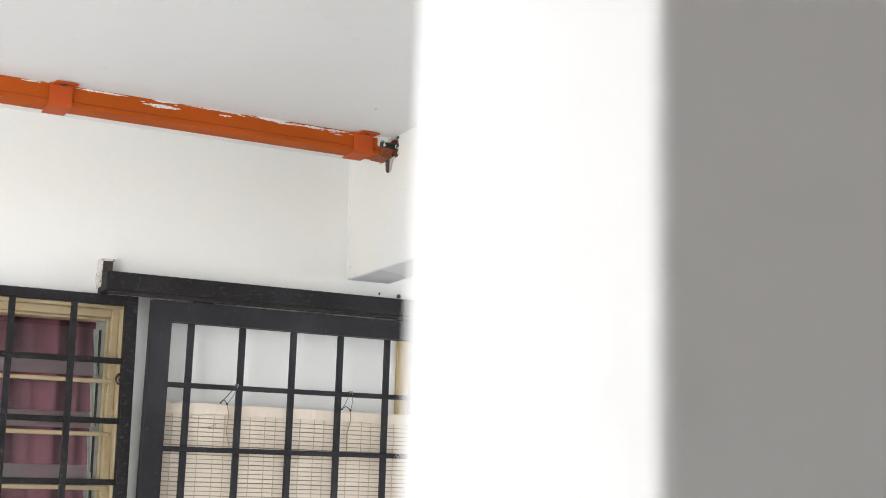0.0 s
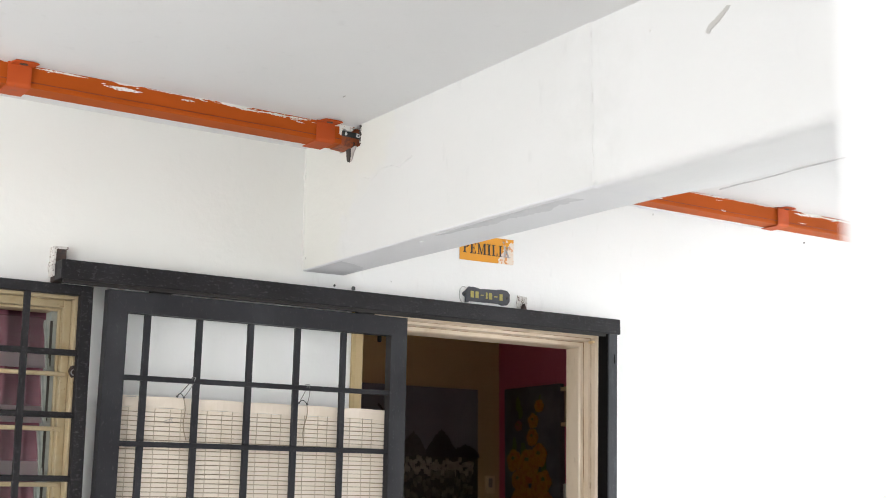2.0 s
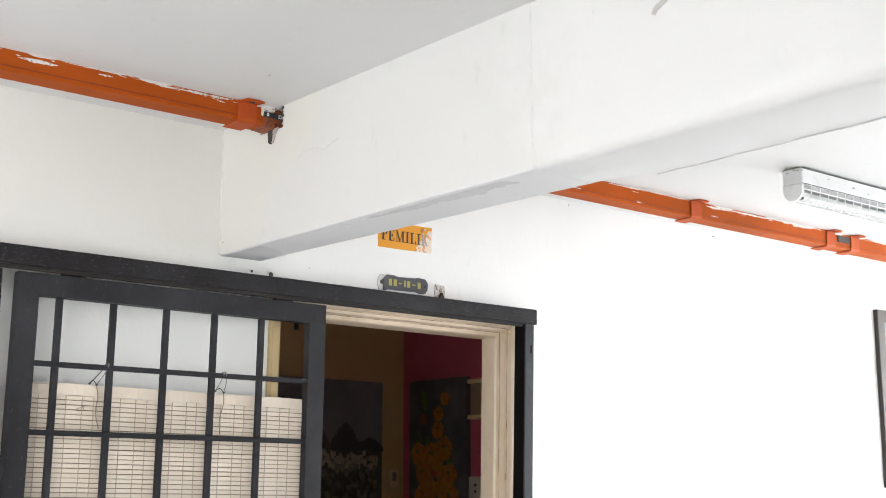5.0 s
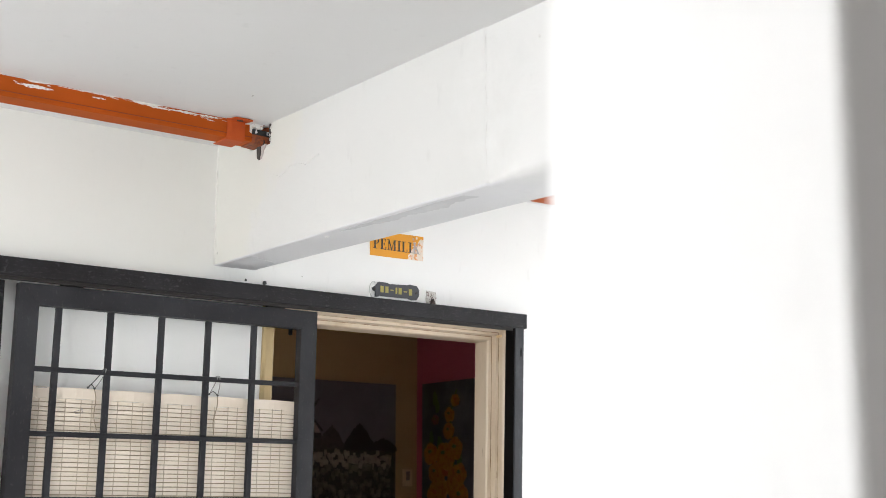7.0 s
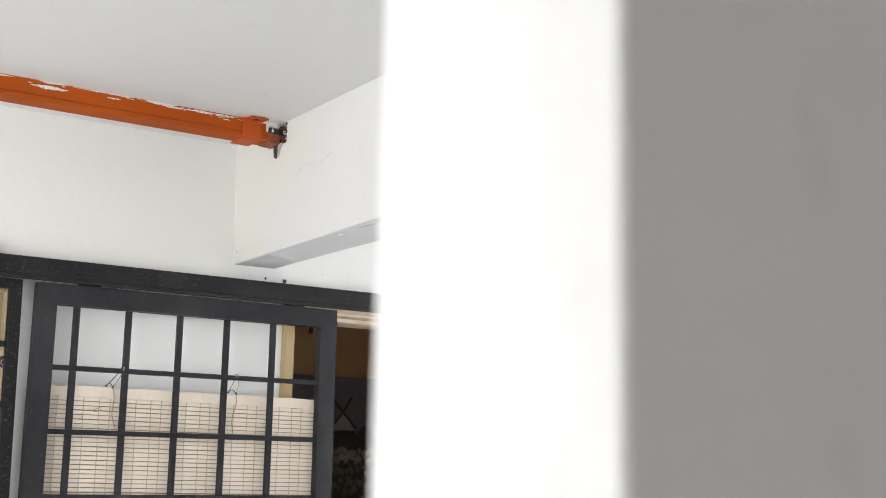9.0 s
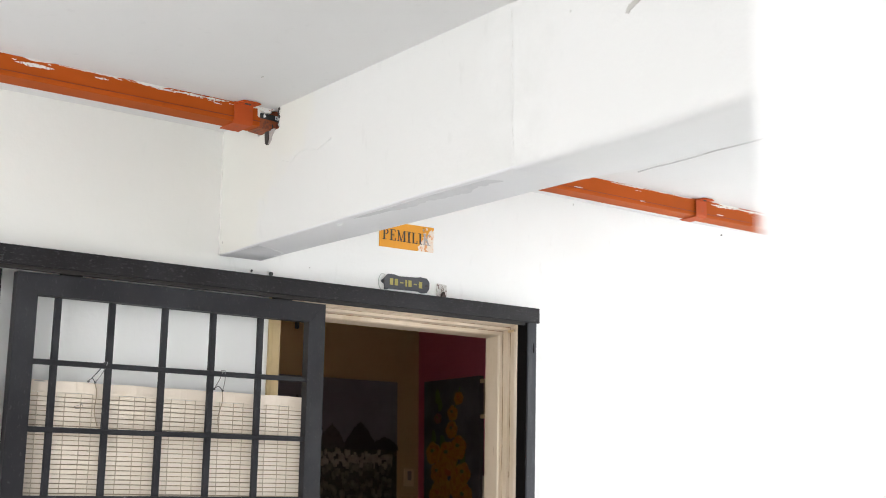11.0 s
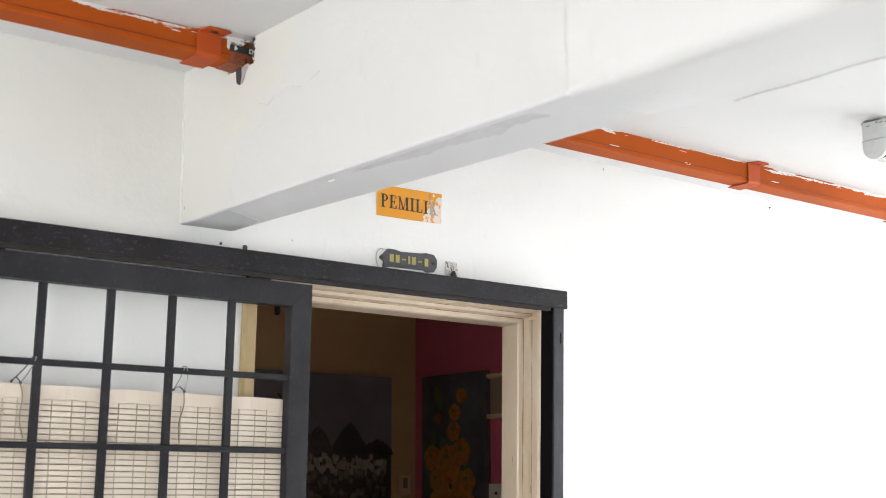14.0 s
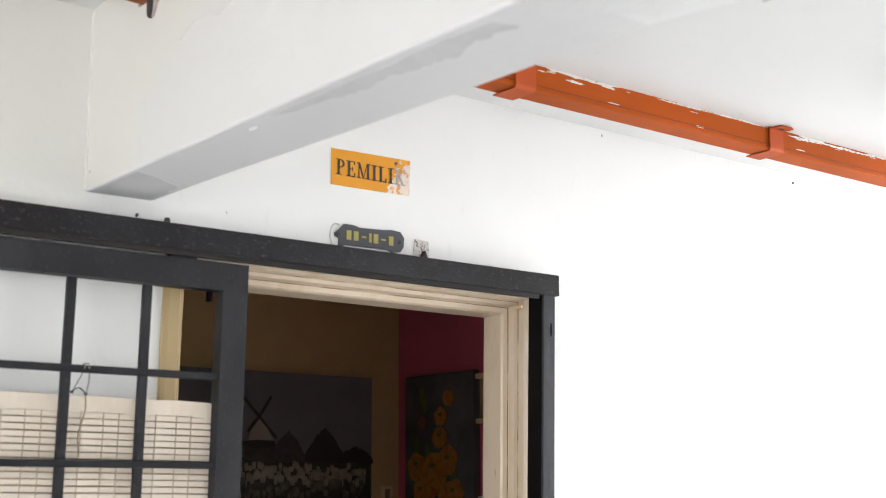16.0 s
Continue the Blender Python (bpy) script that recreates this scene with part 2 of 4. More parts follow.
blend(M_PATCH, ramp(M_PATCH, noise_node(M_PATCH, 9, 6, 0.65), 0.42, 0.66, 0, 0.8), (0.53, 0.53, 0.55))
blend(M_PATCH, ramp(M_PATCH, noise_node(M_PATCH, 28, 4), 0.60, 0.70, 0, 0.5), (0.68, 0.60, 0.59))
M_EDGE_LINE = mat("edge_line_grey", (0.44, 0.43, 0.43), 0.9)
M_CAULK = mat("cream_filler", (0.76, 0.755, 0.72), 0.75)
bump(M_CAULK, noise_node(M_CAULK, 90, 4), 0.4, 0.002)
# greyish glass that imitates the haze of two overlapping panes
M_HAZE = mat("overlap_haze", (0.66, 0.63, 0.63), 0.35)
M_HAZE.node_tree.nodes["Principled BSDF"].inputs["Transmission Weight"].default_value = 0.93
M_SIGN = mat("orange_sticker", (0.77, 0.33, 0.008), 0.5)
blend(M_SIGN, ramp(M_SIGN, noise_node(M_SIGN, 25, 4), 0.4, 0.7, 0, 0.5), (0.74, 0.29, 0.01))
M_SIGN_WORN = mat("torn_sticker_backing", (0.80, 0.70, 0.60), 0.8)
blend(M_SIGN_WORN, ramp(M_SIGN_WORN, noise_node(M_SIGN_WORN, 70, 5), 0.52, 0.58), (0.74, 0.34, 0.14))
M_INK = mat("black_ink_and_shade", (0.035, 0.03, 0.025), 0.6)
M_INK_PALE = mat("faded_ink", (0.42, 0.40, 0.39), 0.7)
M_PLATE = mat("plate_enamel", (0.050, 0.052, 0.065), 0.4)
M_YELLOW = mat("yellow_figures", (0.40, 0.34, 0.09), 0.5)
M_GLUE = mat("glue_ring", (0.50, 0.50, 0.48), 0.6)
M_TAN = limewash("room_tan", (0.60, 0.42, 0.19), (0.54, 0.37, 0.165))
M_MAGENTA = limewash("room_magenta", (0.64, 0.125, 0.20), (0.58, 0.11, 0.175))
M_ROOMCEIL = limewash("room_ceiling", (0.83, 0.80, 0.75), (0.78, 0.74, 0.68))
M_ROOMFLOOR = mat("room_floor", (0.58, 0.49, 0.40), 0.4)
blend(M_ROOMFLOOR, ramp(M_ROOMFLOOR, noise_node(M_ROOMFLOOR, 5, 5), 0.4, 0.7, 0, 0.5), (0.49, 0.40, 0.32))
M_CANVAS = mat("dark_sky_canvas", (0.165, 0.160, 0.172), 0.6)
blend(M_CANVAS, ramp(M_CANVAS, noise_node(M_CANVAS, 3, 5), 0.4, 0.7, 0, 0.7), (0.25, 0.24, 0.24))
M_FIELD = mat("dark_field", (0.045, 0.048, 0.035), 0.6)
blend(M_FIELD, ramp(M_FIELD, noise_node(M_FIELD, 60, 4), 0.5, 0.65, 0, 0.8), (0.10, 0.09, 0.055))
M_TREE = mat("painted_tree", (0.040, 0.038, 0.036), 0.6)
M_TREE_PALE = mat("painted_pale_tree", (0.075, 0.072, 0.060), 0.6)
blend(M_TREE_PALE, ramp(M_TREE_PALE, noise_node(M_TREE_PALE, 45, 4), 0.45, 0.65, 0, 0.8), (0.05, 0.048, 0.042))
M_TULIP_DIM = mat("painted_dim_tulip", (0.17, 0.16, 0.11), 0.6)
blend(M_TULIP_DIM, ramp(M_TULIP_DIM, noise_node(M_TULIP_DIM, 30, 3), 0.40, 0.6, 0, 0.9), (0.06, 0.065, 0.04))
M_TULIP = mat("painted_tulip", (0.33, 0.30, 0.225), 0.6)
blend(M_TULIP, ramp(M_TULIP, noise_node(M_TULIP, 40, 3), 0.4, 0.65, 0, 0.8), (0.20, 0.18, 0.13))
M_MILL = mat("painted_windmill", (0.34, 0.31, 0.27), 0.6)
M_CANVAS_TWO = mat("grey_canvas", (0.095, 0.088, 0.09), 0.6)
blend(M_CANVAS_TWO, ramp(M_CANVAS_TWO, noise_node(M_CANVAS_TWO, 7, 5), 0.45, 0.65, 0, 0.8), (0.15, 0.13, 0.135))
M_PETAL = mat("painted_yellow_petal", (0.45, 0.215, 0.025), 0.5)
blend(M_PETAL, ramp(M_PETAL, noise_node(M_PETAL, 45, 3), 0.42, 0.68), (0.40, 0.115, 0.02))
M_PETAL_RED = mat("painted_red_petal", (0.42, 0.11, 0.02), 0.5)
M_PETAL_PINK = mat("painted_pink_petal", (0.26, 0.085, 0.085), 0.5)
blend(M_PETAL_PINK, ramp(M_PETAL_PINK, noise_node(M_PETAL_PINK, 40, 3), 0.45, 0.6), (0.22, 0.11, 0.03))
M_LEAF = mat("painted_green_leaf", (0.11, 0.14, 0.03), 0.5)
M_SHELFBOX = mat("wood_box", (0.74, 0.55, 0.31), 0.5)
M_BROWNBOX = mat("brown_box", (0.34, 0.24, 0.15), 0.6)
M_SOCKET = mat("socket_plastic", (0.7, 0.66, 0.58), 0.35)
M_BOARD = mat("board_grey", (0.10, 0.105, 0.105), 0.4)

# ---- builders ----
PLACE = {}


def thing(name, at, label, category, group="", kind=""):
    """An Empty at the base of a thing; its parts hang under it."""
    ob = new(name)
    ob.empty_display_size = 0.05
    ob.location = at
    PLACE[ob.name] = Vector(at)
    return tagged(ob, label, category, group, kind)


def mesh_of(bm, name, material):
    me = bpy.data.meshes.new(name)
    bm.to_mesh(me)
    bm.free()
    me.materials.append(material)
    return me


def part(name, bm, material, parent, label=""):
    """One mesh under a thing or a part; the bmesh is in world metres."""
    at = PLACE[parent.name]
    bmesh.ops.translate(bm, verts=bm.verts, vec=-at)
    ob = new(name, mesh_of(bm, name, material))
    ob.parent = parent
    PLACE[ob.name] = at
    return tagged(ob, label)


def solo(name, bm, material, label="", category="", group="", kind=""):
    ob = new(name, mesh_of(bm, name, material))
    PLACE[ob.name] = Vector((0, 0, 0))
    return tagged(ob, label, category, group, kind)


def box(x0, x1, y0, y1, z0, z1, edge=0.0, bm=None):
    own = bmesh.new()
    bmesh.ops.create_cube(own, size=1, matrix=Matrix.Translation(((x0 + x1) / 2, (y0 + y1) / 2, (z0 + z1) / 2)) @ Matrix.Diagonal((abs(x1 - x0), abs(y1 - y0), abs(z1 - z0), 1)))
    if edge:
        bmesh.ops.bevel(own, geom=own.edges[:], offset=edge, segments=2, affect="EDGES", profile=0.5)
    if bm is None:
        return own
    return join(bm, own)


def join(bm, other):
    me = bpy.data.meshes.new("tmp")
    other.to_mesh(me)
    other.free()
    bm.from_mesh(me)
    bpy.data.meshes.remove(me)
    return bm


def prism(outline, plane, lo, hi):
    """A closed outline of (a, b) pairs, drawn out between lo and hi along the axis that plane leaves out."""
    bm = bmesh.new()

    def at(a, b, c):
        return {"xz": (a, c, b), "yz": (c, a, b), "xy": (a, b, c)}[plane]
    one = [bm.verts.new(at(a, b, lo)) for a, b in outline]
    two = [bm.verts.new(at(a, b, hi)) for a, b in outline]
    n = len(outline)
    bm.faces.new(one)
    bm.faces.new(two)
    for k in range(n):
        bm.faces.new((one[k], one[(k + 1) % n], two[(k + 1) % n], two[k]))
    bmesh.ops.recalc_face_normals(bm, faces=bm.faces)
    return bm


def tube(points, radius, sides=8):
    """A round wire along points."""
    bm = bmesh.new()
    rings = []
    pts = [Vector(p) for p in points]
    for k, p in enumerate(pts):
        d = (pts[min(k + 1, len(pts) - 1)] - pts[max(k - 1, 0)]).normalized()
        u = d.orthogonal().normalized()
        if rings:
            u = (last - d * last.dot(d)).normalized()
        last = u
        v = d.cross(u)
        rings.append([bm.verts.new(p + radius * (math.cos(a) * u + math.sin(a) * v)) for a in (2 * math.pi * s / sides for s in range(sides))])
    for a, b in zip(rings, rings[1:]):
        for s in range(sides):
            bm.faces.new((a[s], a[(s + 1) % sides], b[(s + 1) % sides], b[s]))
    bm.faces.new(rings[0][::-1])
    bm.faces.new(rings[-1])
    bmesh.ops.recalc_face_normals(bm, faces=bm.faces)
    return bm


def disc(cx, cy, rx, ry, n=16, turn=0.0, wob=0.0):
    return [(cx + rx * (1 + wob * random.uniform(-1, 1)) * math.cos(turn + 2 * math.pi * k / n), cy + ry * (1 + wob * random.uniform(-1, 1)) * math.sin(turn + 2 * math.pi * k / n)) for k in range(n)]


def blocks(boxes):
    bm = bmesh.new()
    for b in boxes:
        box(*b, bm=bm)
    return bm


def lean(t, k, z0=2.13):
    """Shears a thing along the wall to fit the camera's view; it keeps its level lines."""
    done = set()
    for ob in t.children_recursive:
        if ob.data.name in done:
            continue
        done.add(ob.data.name)
        for v in ob.data.vertices:
            v.co.x += k * (v.co.z + PLACE[t.name].z - z0)
    for ob in t.children_recursive:
        ob.location.x += k * ob.location.z


# ---- the shell of the corridor ----
CEIL = 2.65
X0, X1 = -6.9, 5.4
DOOR_L, DOOR_R, DOOR_T = -1.04, -0.008, 2.183
WIN_L, WIN_R, WIN_B, WIN_T = -3.15, -1.895, 0.95, 2.135
T = 0.105
solo("wall_north", blocks([
    (X0, WIN_L, 0, T, 0, CEIL), (WIN_L, WIN_R, 0, T, 0, WIN_B), (WIN_L, WIN_R, 0, T, WIN_T, CEIL),
    (WIN_R, DOOR_L, 0, T, 0, CEIL), (DOOR_L, DOOR_R, 0, T, DOOR_T, CEIL), (DOOR_R, X1, 0, T, 0, CEIL)]),
    M_WALL, "white-painted plaster corridor wall with faint stains", "wall", kind="structure")
JX, JY0, JY1 = -2.6285, -3.328, -3.136
LEAN = 0.021
bm = prism([(JX - 1.66 * LEAN, 0), (X1, 0), (X1, CEIL), (JX + (CEIL - 1.66) * LEAN, CEIL)], "xz", JY0, JY1)
bmesh.ops.bevel(bm, geom=[e for e in bm.edges if abs((e.verts[0].co - e.verts[1].co).z) > 1 and e.verts[0].co.x < 0], offset=0.002, segments=2, affect="EDGES")
solo("wall_south", bm, M_JAMB, "white-painted wall end beside the stair opening", "wall", kind="structure")
# unseen side, left open above the parapet to let the south lamp in
solo("parapet_south", box(X0, -4.35, JY0, JY1, 0, 0.95), M_JAMB, "unseen white parapet on the side opened for the south lamp", "parapet", kind="structure")
solo("pier_south", box(-4.35, -4.1, JY0, JY1, 0, CEIL), M_JAMB, "white-painted pier beside the stair opening", "pier", kind="structure")
solo("wall_stair_west", box(-4.35, -4.23, -7.0, JY0, 0, CEIL), M_JAMB, "white-painted stair wall", "wall", kind="structure")
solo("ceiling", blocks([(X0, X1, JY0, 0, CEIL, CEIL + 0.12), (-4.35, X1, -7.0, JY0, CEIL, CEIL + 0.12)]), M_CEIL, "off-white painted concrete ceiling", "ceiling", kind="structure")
solo("floor", blocks([(X0, X1, JY0, 0, -0.12, 0), (-4.35, X1, -7.0, JY0, -0.12, 0)]), M_FLOOR, "grey cement floor", "floor", kind="structure")
# unseen stair wall, its window gap assumed for the added stair lamp
solo("wall_stair_back", blocks([(-4.35, -3.9, -7.12, -7.0, 0, CEIL), (-1.5, X1, -7.12, -7.0, 0, CEIL), (-3.9, -1.5, -7.12, -7.0, 0, 1.0), (-3.9, -1.5, -7.12, -7.0, 2.2, CEIL)]), M_JAMB, "white-painted stair wall", "wall", kind="structure")
solo("wall_stair_east", box(1.0, 1.12, -7.0, JY0, 0, CEIL), M_JAMB, "white-painted stair wall", "wall", kind="structure")
solo("parapet_east", box(X1, X1 + 0.12, -3.139, 0, 0, 0.95), M_WALL, "white parapet at the open end", "parapet", kind="structure")
solo("parapet_west", box(X0 - 0.12, X0, JY0, 0, 0, 0.95), M_WALL, "white parapet at the open end", "parapet", kind="structure")
solo("ground", box(-400, 400, -400, 400, -38, -37.9), M_FLOOR, "distant ground far below", "ground", kind="structure")

# the cross beam, with the plaster joint and its slightly wider outer length
bm = bmesh.new()
SECT = ((0.0, -1.2185, -1.062, 2.2625), (-0.214, -1.2173, -1.055, 2.2625), (-0.2145, -1.2173, -1.055, 2.2625), (-0.331, -1.2166, -1.051, 2.2625), (-0.3315, -1.2166, -1.051, 2.2625),
        (-0.7, -1.2150, -1.032, 2.2620), (-1.2, -1.2140, -1.014, 2.2610), (-1.345, -1.2135, -1.008, 2.2600),
        (-1.352, -1.2100, -1.006, 2.2610), (-1.52, -1.2095, -0.976, 2.2605), (-2.0, -1.2080, -0.962, 2.2600), (-3.139, -1.2080, -0.955, 2.2600))
rows = []
for (ya, la, ra, za), (yb, lb, rb, zb) in zip(SECT, SECT[1:]):
    n = max(1, round((ya - yb) / 0.06))
    for k in range(n + (yb < -3)):
        f = k / n
        y, l, r, z = ya + (yb - ya) * f, la + (lb - la) * f, ra + (rb - ra) * f, za + (zb - za) * f
        j = [a * noise.noise((y * 5, q * 3.1, 1.3)) for q, a in enumerate((0.0025, 0.0009, 0.0006, 0.0009))] if y < -0.02 else [0, 0, 0, 0]
        g = 0.4 if y > -1.346 else min(1.9, 1.2 - (y + 1.346) * 4)
        # pocket sunk so that the conduit's end fits the camera's view
        p = 0.040 if -0.3312 < y < -0.2142 else 0.0
        ring = [(l + p + j[0] * 0.4, CEIL), (l + p + j[0] * 0.4, 2.589 + 4 * j[3]), (l + j[0] * 0.5, 2.587 + 4 * j[3]), (l + j[0] * 0.8, z + 0.012 * g + 0.02), (l + j[0], z + 0.012 * g), (l + 0.004 * g + j[0], z + 0.0035 * g + j[1]), (l + 0.012 * g, z + j[1]), (l + 0.012 * g + 0.02, z + 0.0003 + j[1]), ((l + r) / 2, z + 0.0015 + j[2]), (r - 0.012, z + 0.001 + j[3]), (r - 0.003 + j[2], z + 0.005 + j[3]), (r + j[2], z + 0.014), (r, CEIL)]
        rows.append([bm.verts.new((a, y, b)) for a, b in ring])
for a, b in zip(rows, rows[1:]):
    for k in range(12):
        bm.faces.new((a[k], a[k + 1], b[k + 1], b[k]))
for ring in (rows[0], rows[-1]):
    bm.faces.new(ring)
bmesh.ops.recalc_face_normals(bm, faces=bm.faces)
for f in bm.faces:
    f.smooth = len(f.verts) == 4 and max(v.co.y for v in f.verts) < -1.346
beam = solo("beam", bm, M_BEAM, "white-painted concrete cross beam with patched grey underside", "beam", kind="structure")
scrape = [(-1.703, 2.508), (-1.711, 2.504), (-1.717, 2.511), (-1.729, 2.517), (-1.741, 2.522), (-1.753, 2.531), (-1.766, 2.540), (-1.771, 2.547), (-1.763, 2.549), (-1.752, 2.542), (-1.740, 2.536), (-1.727, 2.529), (-1.714, 2.524), (-1.707, 2.517)]
part("scrape", prism([(a, b + 0.009) for a, b in scrape], "yz", -1.2112, -1.205), M_SCRAPE, beam, "grey scraped dent")
for y, z, r in ((-1.54, 2.572, 0.0022), (-0.02, 2.30, 0.0025)):
    part("pock", prism(disc(y, z, r, r * 1.4, 8, 0.4, 0.3), "yz", -1.2190 if y > -1 else -1.2115, -1.205), M_SCRAPE if y > -1 else M_FAINT, beam)
part("joint_crack", tube([(-1.2115 + 0.0006 * math.sin(k), -1.348 + 0.0015 * math.sin(k * 1.7), 2.268 + 0.0203 * k) for k in range(19)], 0.0007, 5), M_FAINT, beam, "hairline plaster joint")
part("corner_filler", tube([(-1.2182 + 0.005 * noise.noise((k * 0.37, 2, 0)), -0.003, 2.266 + 0.008 * k) for k in range(48)], 0.0036, 7), M_CAULK, beam, "lumpy cream filler in the corner")


def soffit_patch(left, right, seed):
    """A ragged bare patch on the beam's underside between two runs of (x, y)."""
    rnd = random.Random(seed)

    def ragged(run, k):
        out = []
        for (xa, ya), (xb, yb) in zip(run, run[1:]):
            n = max(2, round(abs(yb - ya) / 0.012))
            out += [(xa + (xb - xa) * i / n + k * rnd.uniform(-1, 1), ya + (yb - ya) * i / n) for i in range(n)]
        return out + [run[-1]]
    bm = prism(ragged(left, 0.001) + ragged(right, 0.006), "xy", 2.2588, 2.2640)
    for v in bm.verts:
        if v.co.z < 2.26:
            v.co.z = 2.2622 + 0.0014 * v.co.y + 0.0011 * min(1.0, max(0.0, (v.co.x + 1.197) / 0.055))
    return bm


part("bare_patch", soffit_patch([(-1.194, -0.690), (-1.197, -0.9), (-1.195, -1.15), (-1.188, -1.33)], [(-1.140, -1.335), (-1.150, -1.25), (-1.160, -1.156), (-1.139, -1.116), (-1.145, -1.06), (-1.163, -0.98), (-1.152, -0.895), (-1.172, -0.829), (-1.184, -0.728)], 3), M_PATCH, beam, "grey bare patch where the paint came off")
part("bare_patch", soffit_patch([(-1.208, -0.004), (-1.208, -0.10), (-1.207, -0.215)], [(-1.150, -0.190), (-1.092, -0.155), (-1.078, -0.08), (-1.076, -0.004)], 4), M_PATCH, beam, "grey bare patch at the wall end")
skim = [(-0.30, 2.500), (-0.354, 2.485), (-0.395, 2.472), (-0.409, 2.473), (-0.430, 2.486), (-0.452, 2.493), (-0.496, 2.491), (-0.539, 2.478), (-0.566, 2.487), (-0.62, 2.498)]
for lo, hi in ((1, 6), (6, 9)):
    run = [((1 - f) * a[0] + f * b[0], (1 - f) * a[1] + f * b[1]) for a, b in zip(skim[lo:hi], skim[lo + 1:hi + 1]) for f in (0, 0.25, 0.5, 0.75)]
    part("skim_edge", tube([(-1.2163, y, z + 0.003 * noise.noise((y * 60, 1, 4))) for y, z in run], 0.0016, 5), M_BEAM, beam, "raised edge of a plaster skim")
part("chip", prism(disc(-1.1818, -0.607, 0.004, 0.009, 9, 0.5, 0.5), "xy", 2.2595, 2.264), M_LAMP, beam, "white paint chip")
part("edge_crack", tube([(-0.972 - 0.00002 * k, -1.50 - 0.055 * k, 2.2600 + 0.001 * math.sin(k * 1.9)) for k in range(29)], 0.0015, 5), M_EDGE_LINE, beam, "grey line along the lower edge of the beam")
mark = thing("ceiling_mark", (-1.393, -0.539, CEIL), "small dark nail mark in the ceiling", "nail mark")
part("nail", prism(disc(-1.393, -0.539, 0.0015, 0.007, 8), "xy", CEIL - 0.002, CEIL + 0.001), M_SCRAPE, mark)


# ---- orange conduit along the ceiling ----
PY0, PY1, PZ0 = -0.297, -0.227, 2.593


def conduit(x0, x1, label, drop=0.0):
    t = thing("conduit", ((x0 + x1) / 2, -0.257, CEIL), label, "conduit", "orange conduits")
    part("duct", box(x0, x1, PY0, PY1, PZ0 - drop, CEIL + 0.001, 0.003), M_ORANGE, t)
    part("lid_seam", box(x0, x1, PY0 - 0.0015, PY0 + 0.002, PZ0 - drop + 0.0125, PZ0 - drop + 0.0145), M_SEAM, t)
    return t


def clip(t, x, w=0.060, drop=0.0, flanged=True):
    """A sheet-metal saddle bent round the duct, with a screwed flange on the ceiling."""
    z0 = PZ0 - 0.003 - drop
    y0 = PY0 - 0.006
    bend = [(y0 + 0.012 - 0.012 * math.cos(a), z0 + 0.010 - 0.012 * math.sin(a)) for a in (math.pi / 2 * k / 5 for k in range(6))]
    inner = [(y0 + 0.012 - 0.009 * math.cos(a), z0 + 0.010 - 0.009 * math.sin(a)) for a in (math.pi / 2 * k / 5 for k in range(5, -1, -1))]
    outline = [(y0, CEIL)] + bend + [(PY1 + 0.008, z0 - 0.002), (PY1 + 0.008, z0 + 0.001)] + inner + [(y0 + 0.003, CEIL)]
    c = part("saddle_clip", prism(outline, "yz", x, x + w), M_CLIP, t)
    if not flanged:
        return c
    flange = prism([(x + 0.003, PY0 - 0.004), (x + w + 0.004, PY0 - 0.004), (x + w + 0.010, PY0 - 0.034), (x + w - 0.006, PY0 - 0.040), (x + 0.012, PY0 - 0.038)], "xy", CEIL - 0.0055, CEIL - 0.002)
    part("flange", flange, M_CLIP, c)
    part("screw", prism(disc(x + w * 0.6, PY0 - 0.020, 0.010, 0.005, 10, 0.3, 0.2), "xy", CEIL - 0.0075, CEIL - 0.004), M_DARKMETAL, c)
    return c


west = conduit(-6.8, -1.258, "peeling orange steel conduit fixed under the ceiling")
for x in (-3.12, -2.228, -1.346):
    clip(west, x)
D = 0.029
stub_ring = [(-1.29, 2.590), (-1.26, 2.588), (-1.238, 2.587), (-1.226, 2.590), (-1.219, 2.596), (-1.222, 2.604), (-1.220, 2.610), (-1.229, 2.616), (-1.25, 2.618), (-1.29, 2.620)]
part("broken_end", prism([(a + D, b) for a, b in stub_ring], "xz", PY0 + 0.004, PY1 - 0.006), M_BROWN, west, "broken rusty orange conduit end")
crack = [(-1.250, 2.588), (-1.247, 2.588), (-1.242, 2.600), (-1.244, 2.606), (-1.247, 2.606), (-1.2455, 2.600)]
part("end_crack", prism([(a + D, b) for a, b in crack], "xz", PY0 + 0.0025, PY0 + 0.006), M_INK, west, "dark crack")
part("coupling", box(-1.288 + D, -1.222 + D, PY0 + 0.001, PY0 + 0.022, 2.618, 2.634, 0.002), M_DARKMETAL, west, "dark metal coupling")
part("coupling_label", box(-1.238 + D, -1.228 + D, PY0 - 0.0005, PY0 + 0.002, 2.6205, 2.6315), M_LAMP, west)
part("coupling_label", box(-1.2355 + D, -1.2315 + D, PY0 - 0.0011, PY0, 2.6225, 2.6285), M_DARKMETAL, west)
part("coupling_label", prism(disc(-1.274 + D, 2.6255, 0.004, 0.006, 8, 0, 0.3), "xz", PY0 - 0.0005, PY0 + 0.002), M_LAMP, west)
part("orange_remnant", prism([(-1.252 + D, 2.634), (-1.222 + D, 2.634), (-1.219 + D, 2.646), (-1.230 + D, 2.6485), (-1.246 + D, 2.645)], "xz", PY0 + 0.008, PY0 + 0.026), M_BROWN, west)
